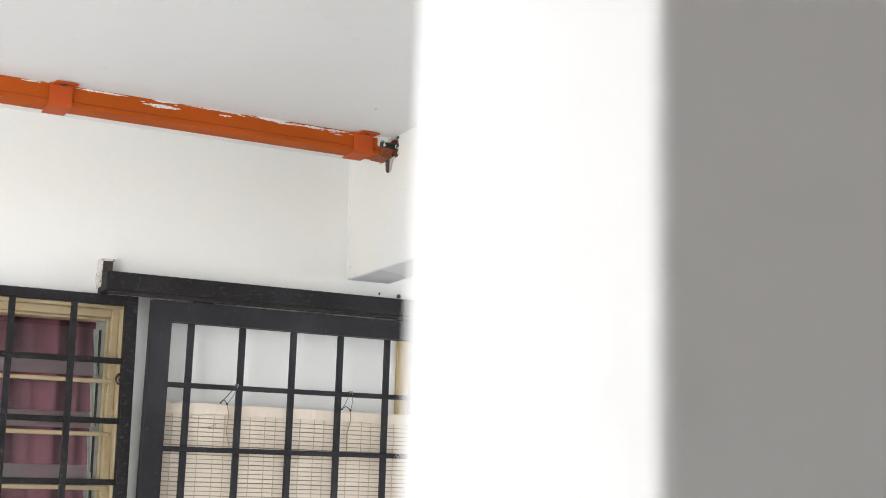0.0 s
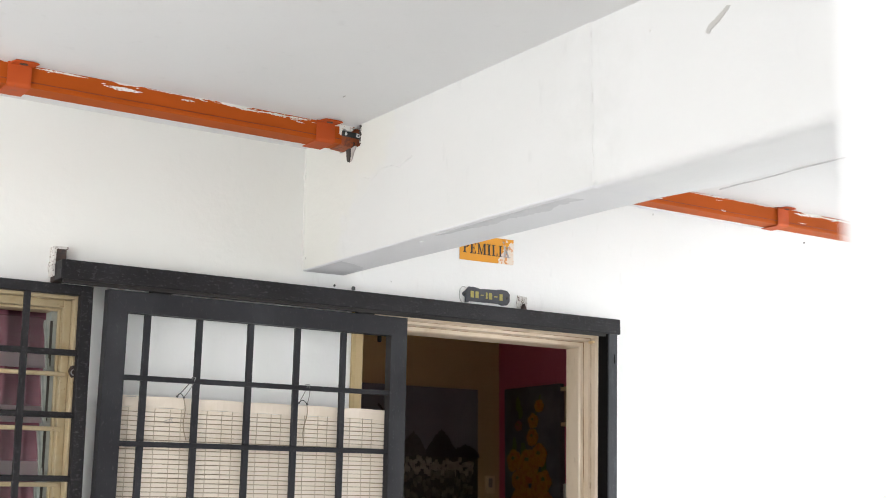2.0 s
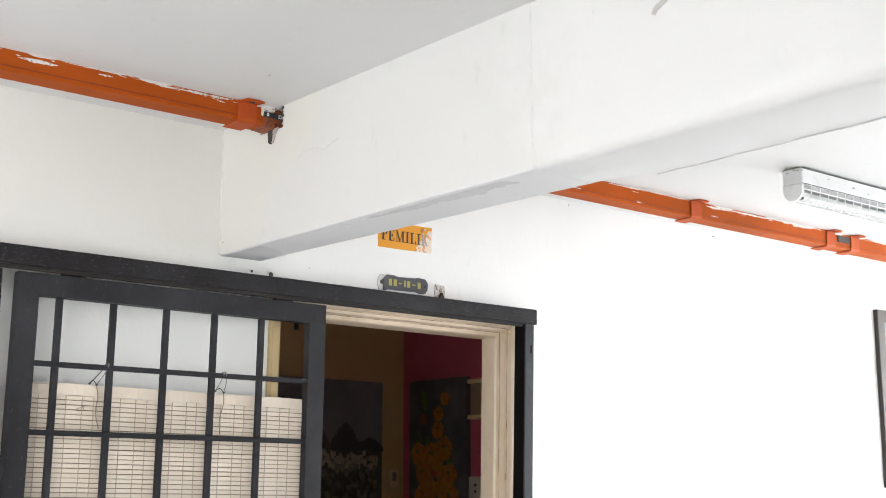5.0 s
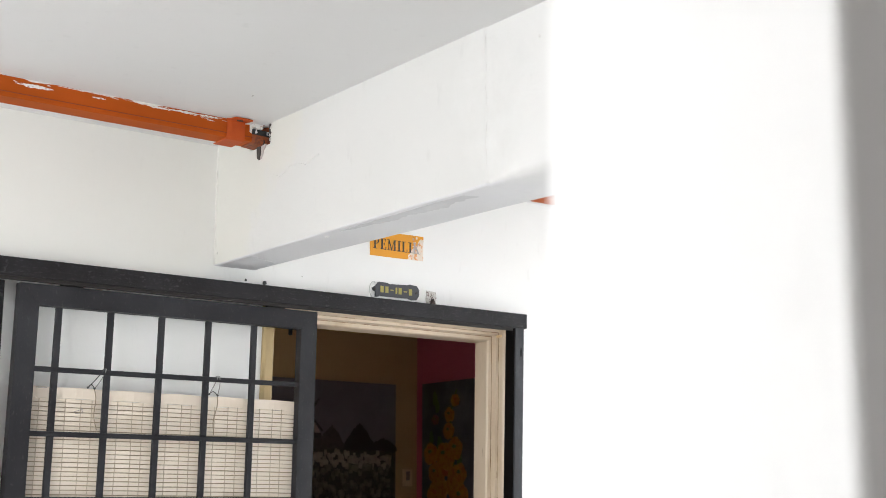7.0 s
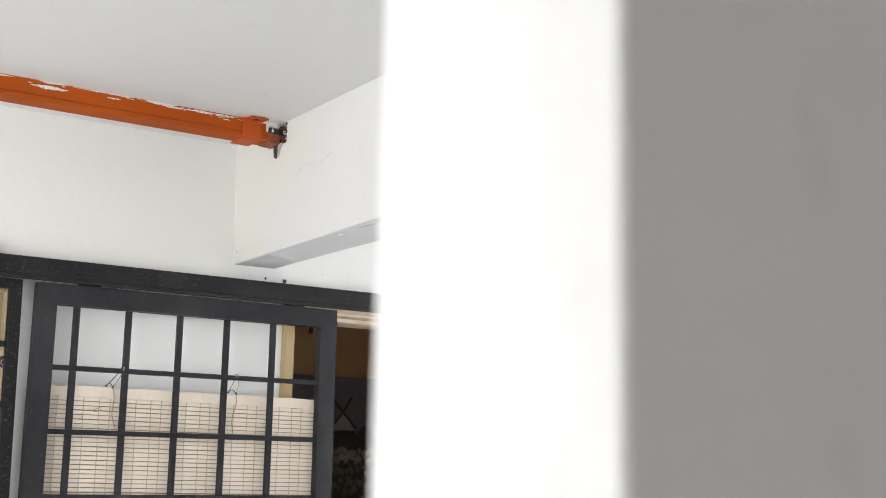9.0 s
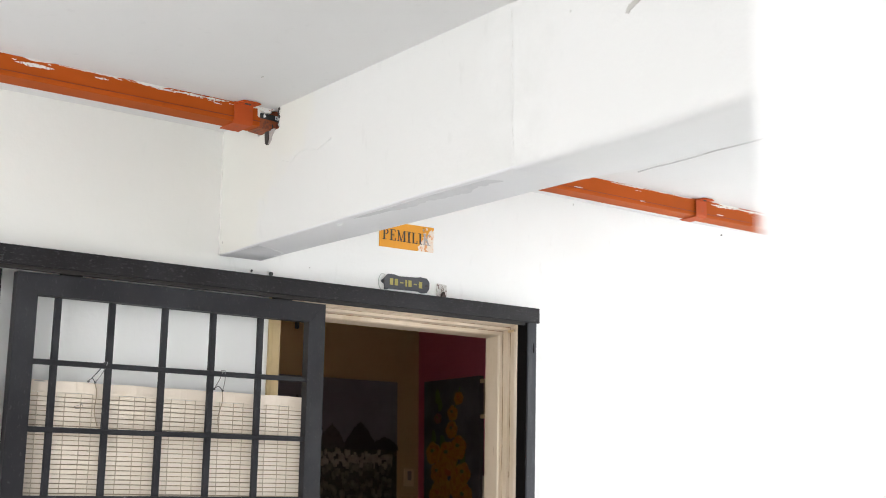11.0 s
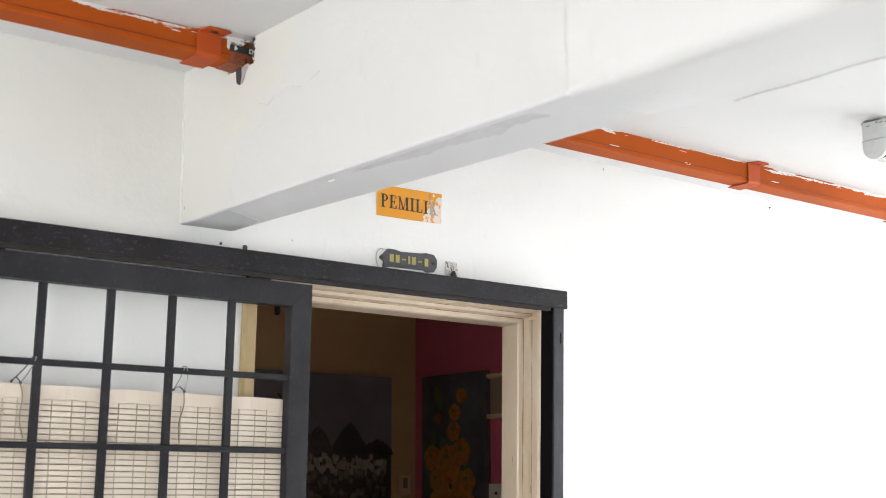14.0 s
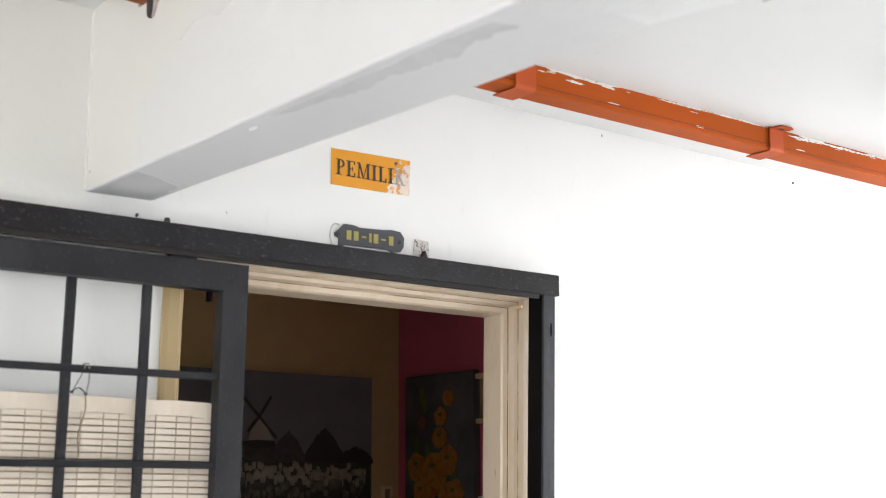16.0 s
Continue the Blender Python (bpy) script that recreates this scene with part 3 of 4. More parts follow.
scab = [(-1.297, 2.6505), (-1.297, 2.622), (-1.291, 2.618), (-1.289, 2.632), (-1.280, 2.640), (-1.270, 2.634), (-1.262, 2.638), (-1.256, 2.635), (-1.250, 2.640), (-1.256, 2.644), (-1.243, 2.6465), (-1.238, 2.6505)]
part("plaster_scab", prism([(a + D, b) for a, b in scab], "xz", PY0 - 0.002, PY0 + 0.012), M_BAREMETAL, west, "crumbled white plaster")
# black lining and dark rim hold the pocket's shade in their colour
part("pocket_lining", box(-1.1800, -1.1775, -0.3305, -0.2150, 2.592, 2.6492), M_INK, west, "black sheet for the shade inside the beam pocket")
rnd = random.Random(5)
crumbs = [(-0.336 + rnd.uniform(-0.003, 0.004), 2.590 + 0.0048 * k) for k in range(13)] + [(-0.326 - rnd.uniform(0, 0.004), 2.648 - 0.0048 * k) for k in range(12)]
part("pocket_rim", prism(crumbs, "yz", -1.2185, -1.2135), M_DRIP, west, "ragged dark strip for the shade at the pocket rim")
for z in (2.597, 2.612, 2.634):
    part("rim_chip", prism(disc(-0.332 - 0.005 * rnd.random(), z, 0.0025, 0.0035, 7, z * 50, 0.5), "yz", -1.2192, -1.2135), M_FLAKE, west)
rag_outline = [(-0.262, 2.590), (-0.284, 2.590), (-0.2845, 2.566), (-0.281, 2.553), (-0.274, 2.548), (-0.266, 2.554), (-0.2635, 2.572)]
part("drip", prism(rag_outline, "yz", -1.2235, -1.2160), M_DRIP, west, "dark hanging rag of sealant")
part("drip", prism([(-0.2835, 2.590), (-0.312, 2.590), (-0.306, 2.580), (-0.298, 2.573), (-0.293, 2.560), (-0.284, 2.549), (-0.279, 2.550)], "yz", -1.2205, -1.2160), M_PUTTY, west, "pale grey sealant")


def flake(t, x0, x1, z, h, seed):
    rnd = random.Random(seed)
    n = max(7, round((x1 - x0) / 0.0045))

    def edge(k, low):
        body = abs(math.sin(math.pi * k / n)) ** 0.8 * h * 0.42
        return max(0.0003, body * (0.55 + 1.1 * abs(noise.noise((seed * 3.7 + low * 9.1, k * 0.31, 0.5)))) + rnd.uniform(-0.0006, 0.0006))
    up = [(x0 + (x1 - x0) * k / n, z + edge(k, 0)) for k in range(n + 1)]
    dn = [(x0 + (x1 - x0) * k / n, z - edge(k, 1)) for k in range(n, -1, -1)]
    part("paint_flake", prism(up + dn, "xz", PY0 - 0.0012, PY0 + 0.002), M_BAREMETAL, t, "white bare patch")


for k, (x0, x1, z, h) in enumerate(((-1.978, -1.872, 2.634, 0.012), (-1.762, -1.722, 2.636, 0.007), (-1.60, -1.52, 2.642, 0.007), (-1.53, -1.43, 2.644, 0.007), (-1.45, -1.365, 2.645, 0.006), (-1.41, -1.385, 2.634, 0.004),
                                   (-2.16, -2.02, 2.646, 0.006), (-1.86, -1.70, 2.648, 0.004), (-2.30, -2.25, 2.646, 0.005), (-2.6, -2.4, 2.645, 0.007))):
    flake(west, x0, x1, z, h, k)
bits = random.Random(11)
for k in range(22):
    x = bits.choice((bits.uniform(-1.62, -1.36), bits.uniform(-2.20, -1.36)))
    flake(west, x, x + bits.uniform(0.006, 0.026), bits.uniform(2.637, 2.648), bits.uniform(0.0012, 0.003), 80 + k)
east = conduit(-0.984, 5.3, "orange steel conduit with flaking paint under the ceiling", 0.007)
clip(east, -0.322, 0.062, 0.007, False)
for x in (0.600, 1.462, 1.636, 2.75):
    clip(east, x, 0.058, 0.007)
for k, (x0, x1, z, h) in enumerate(((-0.16, -0.10, 2.632, 0.008), (-0.02, 0.02, 2.603, 0.005), (-0.12, 0.0, 2.646, 0.005), (0.16, 0.36, 2.646, 0.006), (0.30, 0.335, 2.600, 0.006), (0.36, 0.60, 2.647, 0.005), (0.69, 0.84, 2.640, 0.010),
                                   (0.80, 1.10, 2.643, 0.008), (0.72, 0.76, 2.606, 0.005), (1.05, 1.42, 2.646, 0.006), (-0.25, -0.22, 2.638, 0.004), (1.75, 2.2, 2.645, 0.006))):
    flake(east, x0, x1, z, h, 40 + k)
for k in range(16):
    x = bits.uniform(-0.25, 1.42)
    flake(east, x, x + bits.uniform(0.006, 0.03), bits.uniform(2.634, 2.648), bits.uniform(0.0012, 0.003), 120 + k)
part("coupling", box(1.545, 1.632, PY0 - 0.004, PY0 + 0.004, PZ0 + 0.018, PZ0 + 0.046, 0.002), M_DRIP, east, "dark metal coupling")

# ---- ceiling light ----
lamp = thing("ceiling_light", (1.11, -0.83, CEIL), "white caged fluorescent ceiling light, switched off", "light")
LX0, LX1, LY0, LY1 = 0.492, 1.73, -0.867, -0.788
LM = (LY0 + LY1) / 2
LB = CEIL - 0.059
part("body", box(LX0, LX1, LY0, LY1, LB, CEIL - 0.004, 0.004), M_LAMP, lamp)
for x in (LX0 + 0.06, (LX0 + LX1) / 2, LX1 - 0.10):
    part("mounting_pad", box(x, x + 0.04, LY0 + 0.012, LY1 - 0.012, CEIL - 0.0045, CEIL + 0.001), M_DARKMETAL, lamp)
for x in (LX0 - 0.001, LX1 - 0.011):
    out = [(LY0 + 0.001, LB - 0.0015), (LY1 - 0.001, LB - 0.0015)] + [(LM + 0.0385 * math.cos(a), LB - 0.018 - 0.039 * math.sin(a)) for a in (math.pi * k / 12 for k in range(13))]
    part("end_cap", prism(out, "yz", x, x + 0.012), M_LAMP, lamp)
part("reflector", prism([(LY0 + 0.008, LB + 0.001), (LY1 - 0.008, LB + 0.001), (LM + 0.018, LB - 0.014), (LM - 0.018, LB - 0.014)], "yz", LX0 + 0.012, LX1 - 0.012), M_REFLECT, lamp)
part("tube", tube([(LX0 + 0.012, LM, LB - 0.030), (LX1 - 0.012, LM, LB - 0.030)], 0.013, 12), M_TUBE, lamp)
for x in (LX0 + 0.014, LX1 - 0.05):
    part("tube_holder", box(x, x + 0.03, LM - 0.012, LM + 0.012, LB - 0.046, LB, 0.002), M_DARKMETAL, lamp)
for k in range(24):
    x = LX0 + 0.05 + k * 0.0495
    part("guard_wire", tube([(x, LM + 0.039, LB)] + [(x, LM + 0.039 * math.cos(a), LB - 0.018 - 0.039 * math.sin(a)) for a in (math.pi * s / 10 for s in range(11))] + [(x, LM - 0.039, LB)], 0.0021, 5), M_LAMP, lamp)
for a in (0.05, 0.7, 1.3, 1.85, 2.45, 3.09):
    y, z = LM + 0.0393 * math.cos(a), LB - 0.018 - 0.039 * math.sin(a)
    part("guard_rail", tube([(LX0 + 0.01, y, z), (LX1 - 0.01, y, z)], 0.0021, 5), M_LAMP, lamp)
for y in (LY0 - 0.0012, LY1 - 0.0008):
    part("seam", box(LX0, LX1, y, y + 0.002, LB - 0.0015, LB + 0.0005), M_DARKMETAL, lamp)
    part("seam", box(LX0, LX1, y, y + 0.002, CEIL - 0.0085, CEIL - 0.0062), M_DARKMETAL, lamp)
for k in range(9):
    part("scuff", prism(disc(LX0 + 0.13 * k + 0.02 * (k % 3), CEIL - 0.016 - 0.008 * (k % 4), 0.006, 0.002, 7, k, 0.5), "xz", LY0 - 0.0012, LY0 + 0.001), M_REFLECT, lamp)
for y, z in ((LY0 + 0.016, CEIL - 0.014), (LY0 + 0.030, CEIL - 0.011), (LY1 - 0.020, CEIL - 0.017)):
    part("scuff", prism(disc(y, z, 0.006, 0.0018, 8, y * 90, 0.5), "yz", LX0 - 0.0012, LX0 + 0.001), M_REFLECT, lamp)

# ---- sliding gate and its track ----
GY0, GY1 = -0.078, -0.046
track = thing("gate_track", (-1.0, 0.0, 2.175), "black steel box track bolted over the doorway", "gate track")
part("channel", box(-1.992, 0.0, -0.092, -0.030, 2.150, 2.203, 0.003), M_BLACK, track)
part("lip", box(-1.985, -0.064, -0.0865, -0.076, 2.1395, 2.1508), M_LIP, track, "brown lower lip with the shade of the gap in its colour")
for x in (-1.93, -1.0, -0.365):
    part("wall_lug", box(x, x + 0.04, -0.031, 0.001, 2.158, 2.196), M_BLACK, track)
post = thing("gate_post", (-0.029, 0.0, 0.0), "black steel post standing beside the doorway", "post")
part("upright", box(-0.053, -0.012, -0.088, -0.036, 0.0, 2.1525, 0.003), M_POST, post, "scuffed black steel upright, east light put into its colour")
# added strip: the west side's shade as plain black
part("stop_strip", box(-0.0565, -0.0525, -0.084, -0.037, 0.0, 2.149, 0.001), M_SHADE_BLACK, post, "black strip for the shaded side of the post")
for z in (0.4, 1.2):
    part("wall_lug", box(-0.045, -0.015, -0.035, 0.001, z, z + 0.04), M_BLACK, post)
part("bolt_slot", prism(disc(-0.0265, 2.064, 0.003, 0.016, 9, 0, 0.2), "xz", -0.0892, -0.086), M_SHADE_BLACK, post, "dark chipped slot")
lean(post, 0.030)

stub = thing("wall_bracket", (-1.985, 0, 2.22), "rusty cut bracket in chipped plaster over the track end", "bracket")
part("arm", box(-1.993, -1.962, -0.034, 0.001, 2.150, 2.240, 0.003), M_RUST, stub)
bm = prism([(-1.999, 2.246), (-1.958, 2.247), (-1.959, 2.2405), (-1.991, 2.239), (-1.9925, 2.20), (-1.9925, 2.165), (-1.997, 2.163), (-2.002, 2.19), (-1.998, 2.215)], "xz", -0.036, 0.0005)
part("plaster_rim", bm, M_FLAKE, stub, "flaked white plaster rim")

gate = thing("sliding_gate", (-1.367, -0.062, 0.0), "black steel sliding grille gate pushed open", "gate")
GL, GR, GT = -1.854, -0.882, 2.136
SW = 0.059


def member(outline):
    bm = prism(outline, "xz", GY0, GY1)
    bmesh.ops.bevel(bm, geom=[e for e in bm.edges if abs(e.verts[0].co.y - e.verts[1].co.y) < 0.001], offset=0.0008, segments=2, affect="EDGES")
    return bm


part("stile", member([(GL, 0.03), (GL + SW, 0.03), (GL + SW, GT - SW), (GL, GT)]), M_GATE, gate)
part("stile", member([(GR - SW, 0.03), (GR, 0.03), (GR, GT), (GR - SW, GT - SW)]), M_GATE, gate)
part("top_rail", member([(GL, GT), (GL + SW, GT - SW), (GR - SW, GT - SW), (GR, GT)]), M_GATE, gate)
part("bottom_rail", box(GL + 0.060, GR - 0.058, GY0 + 0.001, GY1 - 0.001, 0.031, 0.10, 0.003), M_GATE, gate)
for x in (-1.733, -1.577, -1.416, -1.262, -1.104):
    part("upright_bar", box(x - 0.0095, x + 0.0095, -0.070, -0.058, 0.10, GT - 0.061, 0.002), M_GATE, gate)
for k in range(10):
    z = 1.899 - 0.1795 * k
    part("cross_bar", box(GL + 0.059, GR - 0.057, -0.073, -0.061, z - 0.0072, z + 0.0072, 0.002), M_GATE, gate)
for x in (-1.70, -1.03):
    r = part("roller", tube([(x, -0.070, GT + 0.008), (x, -0.054, GT + 0.008)], 0.014, 16), M_DARKMETAL, gate)
    part("hanger", box(x - 0.03, x + 0.03, -0.071, -0.052, GT - 0.001, GT + 0.0095), M_BLACK, r)
part("guide_foot", box(-1.42, -1.32, -0.074, -0.05, 0.0, 0.032), M_DARKMETAL, gate)

lean(gate, 0.017)

# ---- blind tied behind the gate ----
blind = thing("slat_blind", (-1.365, -0.045, 0.9), "cream plastic slat blind wired to the gate bars", "blind")
BL, BR, BT = -1.800, -0.936, 1.852


def wavy(z0, z1, thick, amp, sag=0.0):
    """A strip that bulges between the gate's bars."""
    bm = bmesh.new()
    cols = []
    n = 44
    for k in range(n + 1):
        x = BL + (BR - BL) * k / n
        wave = amp * math.sin((x + 1.104) / 0.157 * math.pi) ** 2
        y = -0.0505 + wave * 1.2
        dz = -0.006 * (x - BL) / (BR - BL) + sag * math.sin((x + 1.104) / 0.157 * math.pi) ** 2
        cols.append([bm.verts.new((x, y + yy, z + dz)) for yy, z in ((0, z0), (0, z1), (thick, z1), (thick, z0))])
    for a, b in zip(cols, cols[1:]):
        for s in range(4):
            bm.faces.new((a[s], a[(s + 1) % 4], b[(s + 1) % 4], b[s]))
    bm.faces.new(cols[0][::-1])
    bm.faces.new(cols[-1])
    bmesh.ops.recalc_face_normals(bm, faces=bm.faces)
    return bm


part("header", wavy(BT - 0.031, BT, 0.003, 0.005, 0.0022), M_BLIND, blind, "plain cream header strip")
SLAT = 0.0128
first = part("slat", wavy(BT - 0.031 - SLAT + 0.0026, BT - 0.031, 0.0025, 0.005, 0.0006), M_BLIND, blind)
for k in range(1, 64):
    s = new("slat", first.data)
    s.parent = blind
    s.location = (random.uniform(-0.002, 0.002), random.uniform(-0.0006, 0.0006), -SLAT * k + random.uniform(-0.0003, 0.0003))
    s.rotation_euler = (0, random.uniform(-0.0004, 0.0004), 0)
x = BL + 0.030
k = 0
while x < BR - 0.01:
    bow = 0.006 * math.sin((x + 1.104) / 0.157 * math.pi) ** 2
    run = [(x + 0.0022 * noise.noise((x * 9, z * 7, 2.0)), -0.0515 + bow, z) for z in [BT - 0.033 - 0.03 * i for i in range(28)]]
    part("string", tube(run, 0.0011, 4), M_STRING, blind)
    x += (0.047, 0.031)[k % 2]
    k += 1
pen = [(-1.667, 1.785), (-1.655, 1.789), (-1.641, 1.794), (-1.648, 1.796), (-1.640, 1.783), (-1.654, 1.781), (-1.664, 1.7805)]
part("pen_scribble", tube([(a, -0.0512, b) for a, b in pen], 0.0009, 4), M_WIRE_PALE, blind, "grey pen scribble")
part("header_stain", prism(disc(BL + 0.035, BT - 0.003, 0.016, 0.0016, 9, 0, 0.4), "xz", -0.0512, -0.049), M_WIRE_PALE, blind, "dark stain on the header edge")
# added sheet, coloured for the shade that shows through the slat gaps
part("backing", wavy(BT - 0.85, BT - 0.034, 0.0006, 0.005), M_GAP_AND_TAIL, blind, "brown sheet for the shade in the gaps between slats")
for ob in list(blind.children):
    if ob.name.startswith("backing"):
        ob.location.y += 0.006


lean(blind, 0.017, 1.85)


def tie(top, knot, knot_two, end, material):
    """Wire looped over a cross bar, twisted at the blind's header, its tail hanging down the slats."""
    t = thing("wire_tie", (top[0], -0.067, top[1] - 0.02), "thin twisted wire tying the blind to the gate", "wire", "blind ties")

    def strand(a, b, bow):
        return [(a[0] + (b[0] - a[0]) * f + bow * math.sin(math.pi * f), -0.0755 + 0.021 * f, a[1] + (b[1] - a[1]) * f) for f in (k / 8 for k in range(9))]
    over = [(top[0] + 0.002, -0.058, top[1] - 0.012), (top[0] + 0.001, -0.060, top[1] + 0.001)]
    part("loop", tube(over + strand(top, knot, 0.002), 0.0013, 6), material, t)
    part("loop", tube([(top[0] + 0.004, -0.066, top[1] + 0.001)] + strand((top[0] + 0.005, top[1]), knot_two, 0.004), 0.0013, 6), M_WIRE_PALE, t)
    for c in (knot, knot_two):
        curl = [(c[0] + 0.0022 * math.cos(a), -0.0555 - 0.001 * math.sin(2 * a), c[1] + 0.0018 * math.sin(a)) for a in (0.9 * k for k in range(9))]
        part("knot", tube(curl, 0.0016, 6), M_WIRE, t, "dark twisted knot")
    link = [(knot[0] + (knot_two[0] - knot[0]) * f, -0.055, knot[1] + (knot_two[1] - knot[1]) * f + 0.010 * math.sin(math.pi * f)) for f in (k / 6 for k in range(7))]
    part("twist", tube(link, 0.0013, 6), M_WIRE, t)
    tail = [(knot_two[0] + (end[0] - knot_two[0]) * f + 0.004 * math.sin(7 * f), -0.0535, knot_two[1] + (end[1] - knot_two[1]) * f) for f in (k / 14 for k in range(15))]
    part("tail", tube(tail, 0.0014, 6), M_GAP_AND_TAIL, t)


tie((-1.593, 1.909), (-1.633, 1.855), (-1.613, 1.853), (-1.603, 1.735), M_WIRE)
tie((-1.230, 1.909), (-1.248, 1.855), (-1.220, 1.852), (-1.230, 1.734), M_WIRE_PALE)


# ---- door frame and doorway ----
door = thing("door_1", (-0.52, 0.05, 0.0), "cream gloss-painted timber door frame, doorway open", "door frame", kind="structure")


def jamb_profile(x, s):
    """Stepped section of a jamb whose outer edge is at x; s is the way to the opening."""
    return [(x, 0.012), (x, -0.010), (x + s * 0.010, -0.014), (x + s * 0.034, -0.014), (x + s * 0.038, -0.008), (x + s * 0.040, 0.012), (x + s * 0.050, 0.014), (x + s * 0.053, 0.036),
            (x + s * 0.066, 0.038), (x + s * 0.070, 0.044), (x + s * 0.072, 0.108), (x, 0.108)]


part("jamb", prism(jamb_profile(DOOR_R - 0.001, -1), "xy", 0, DOOR_T), M_CREAM, door)
part("jamb", prism(jamb_profile(DOOR_L + 0.001, 1), "xy", 0, DOOR_T), M_CREAM_OLD, door, "yellowed gloss-painted jamb")
head = [(b, DOOR_T - (DOOR_R - 0.001 - a)) for a, b in jamb_profile(DOOR_R - 0.001, -1)]
part("head", prism(head, "yz", DOOR_L + 0.036, DOOR_R - 0.036), M_CREAM, door)
for gx, gy in ((0.0405, 0.0115), (0.0535, 0.0355), (0.0005, -0.0095)):
    part("groove_dirt", tube([(DOOR_R - 0.001 - gx + 0.0022 * noise.noise((z * 7, gx * 90, 1)), gy - 0.0006, z) for z in [(DOOR_T - gx) * k / 90 for k in range(91)]], 0.0013, 5), M_GRIME, door, "brown dirt in a groove")
    part("groove_dirt", tube([(DOOR_L + 0.04, gy, DOOR_T - gx), (DOOR_R - 0.04, gy, DOOR_T - gx)], 0.0013, 5), M_GRIME, door, "brown dirt in a groove")
part("catch", box(-0.910, -0.899, 0.045, 0.058, 2.072, 2.134, 0.003), M_SHADE_BLACK, door, "small dark door catch")
part("catch", box(-0.918, -0.884, 0.043, 0.060, 2.100, 2.134, 0.003), M_SHADE_BLACK, door)
part("peg", prism(disc(-0.056, 2.128, 0.0045, 0.005, 10), "xz", -0.012, 0.012), M_SHELFBOX, door, "small brown peg")

lean(door, 0.021)

# ---- louvre window, its grille and curtain ----
win = thing("window_1", (-2.52, 0.05, WIN_B), "yellowed timber louvre window behind a black grille", "window", kind="structure")


def frame_ring(x0, x1, z0, z1, w, y0, y1):
    return [(x0, x0 + w, y0, y1, z0, z1), (x1 - w, x1, y0, y1, z0, z1), (x0 + w, x1 - w, y0 + 0.0005, y1, z1 - w, z1), (x0 + w, x1 - w, y0 + 0.0005, y1, z0, z0 + w)]


for b in frame_ring(WIN_L, WIN_R, WIN_B, WIN_T, 0.026, -0.006, 0.10):
    part("casing", box(*b, 0.003), M_WINDOW, win)
for b in frame_ring(WIN_L + 0.026, WIN_R - 0.026, WIN_B + 0.026, WIN_T - 0.026, 0.022, 0.020, 0.10):
    part("sash", box(*b, 0.003), M_WINDOW, win)
for b in frame_ring(WIN_L + 0.048, WIN_R - 0.048, WIN_B + 0.048, WIN_T - 0.048, 0.007, 0.040, 0.10):
    part("bead", box(*b, 0.002), M_WINDOW, win)
for k in range(7):
    z = 1.905 - 0.148 * k
    part("rod", box(WIN_L + 0.04, WIN_R - 0.036, 0.013, 0.025, z - 0.006, z + 0.006, 0.003), M_WINDOW, win, "yellowed wooden rod")
chan = part("louvre_channel", box(WIN_R - 0.072, WIN_R - 0.0545, 0.052, 0.098, WIN_B + 0.05, WIN_T - 0.055, 0.002), M_LOUVRE, win, "dull green louvre channel")
for k in range(7):
    z = 1.993 - 0.148 * k
    clipper = prism([(0.040, z - 0.070), (0.050, z - 0.074), (0.098, z + 0.058), (0.088, z + 0.066)], "yz", WIN_R - 0.079, WIN_R - 0.0715)
    part("louvre_clip", clipper, M_LOUVRE, chan)
    part("clip_foot", box(WIN_R - 0.079, WIN_R - 0.062, 0.040, 0.050, z - 0.077, z - 0.071, 0.001), M_LOUVRE, chan)
    # solid strip, coloured for the shade between clip and channel
    gap = prism([(0.049, z - 0.066), (0.0505, z - 0.066), (0.0515, z + 0.060), (0.050, z + 0.060)], "yz", WIN_R - 0.0735, WIN_R - 0.0665)
    part("clip_gap", gap, M_INK, chan, "dark strip for the shade behind the louvre clip")
    pane = prism([(0.054, z - 0.070), (0.058, z - 0.071), (0.092, z + 0.071), (0.088, z + 0.072)], "yz", WIN_L + 0.08, WIN_R - 0.08)
    p = part("pane", pane, M_GLASS, win, "tilted louvre glass")
    p.visible_shadow = False
    # added strip with the overlap's haze in its colour
    band = prism([(0.0505, z - 0.072), (0.0535, z - 0.072), (0.0650, z - 0.026), (0.0620, z - 0.026)], "yz", WIN_L + 0.08, WIN_R - 0.08)
    d = part("dust_band", band, M_HAZE, p, "added strip for the pale haze where louvre panes overlap")
    d.visible_shadow = False
latch = part("latch", prism(disc(WIN_R - 0.022, 1.912, 0.012, 0.017, 14, 0, 0.08), "xz", -0.012, -0.005), M_RUST, win, "rusty latch")
part("latch_ring", tube([(WIN_R - 0.022 + 0.007 * math.cos(a), -0.0135, 1.909 + 0.008 * math.sin(a)) for a in (math.pi * k / 8 for k in range(17))], 0.002, 6), M_WIRE_PALE, latch)

curtain = bmesh.new()
cols = []
for k in range(121):
    x = WIN_L + 0.02 + (WIN_R - WIN_L - 0.025) * k / 120
    y = 0.158 + 0.012 * math.sin(k * 0.42 + 1.3 * math.sin(k * 0.05)) + 0.008 * math.sin(k * 0.95)
    cols.append([curtain.verts.new((x + 0.006 * math.sin(z * 3 + k), y * (1 + 0.0 * z) + 0.006 * math.sin(z * 2.1 + k * 0.3), z)) for z in (0.85, 1.2, 1.5, 1.8, 2.12)])
for a, b in zip(cols, cols[1:]):
    for s in range(4):
        curtain.faces.new((a[s], a[s + 1], b[s + 1], b[s]))
bmesh.ops.recalc_face_normals(curtain, faces=curtain.faces)
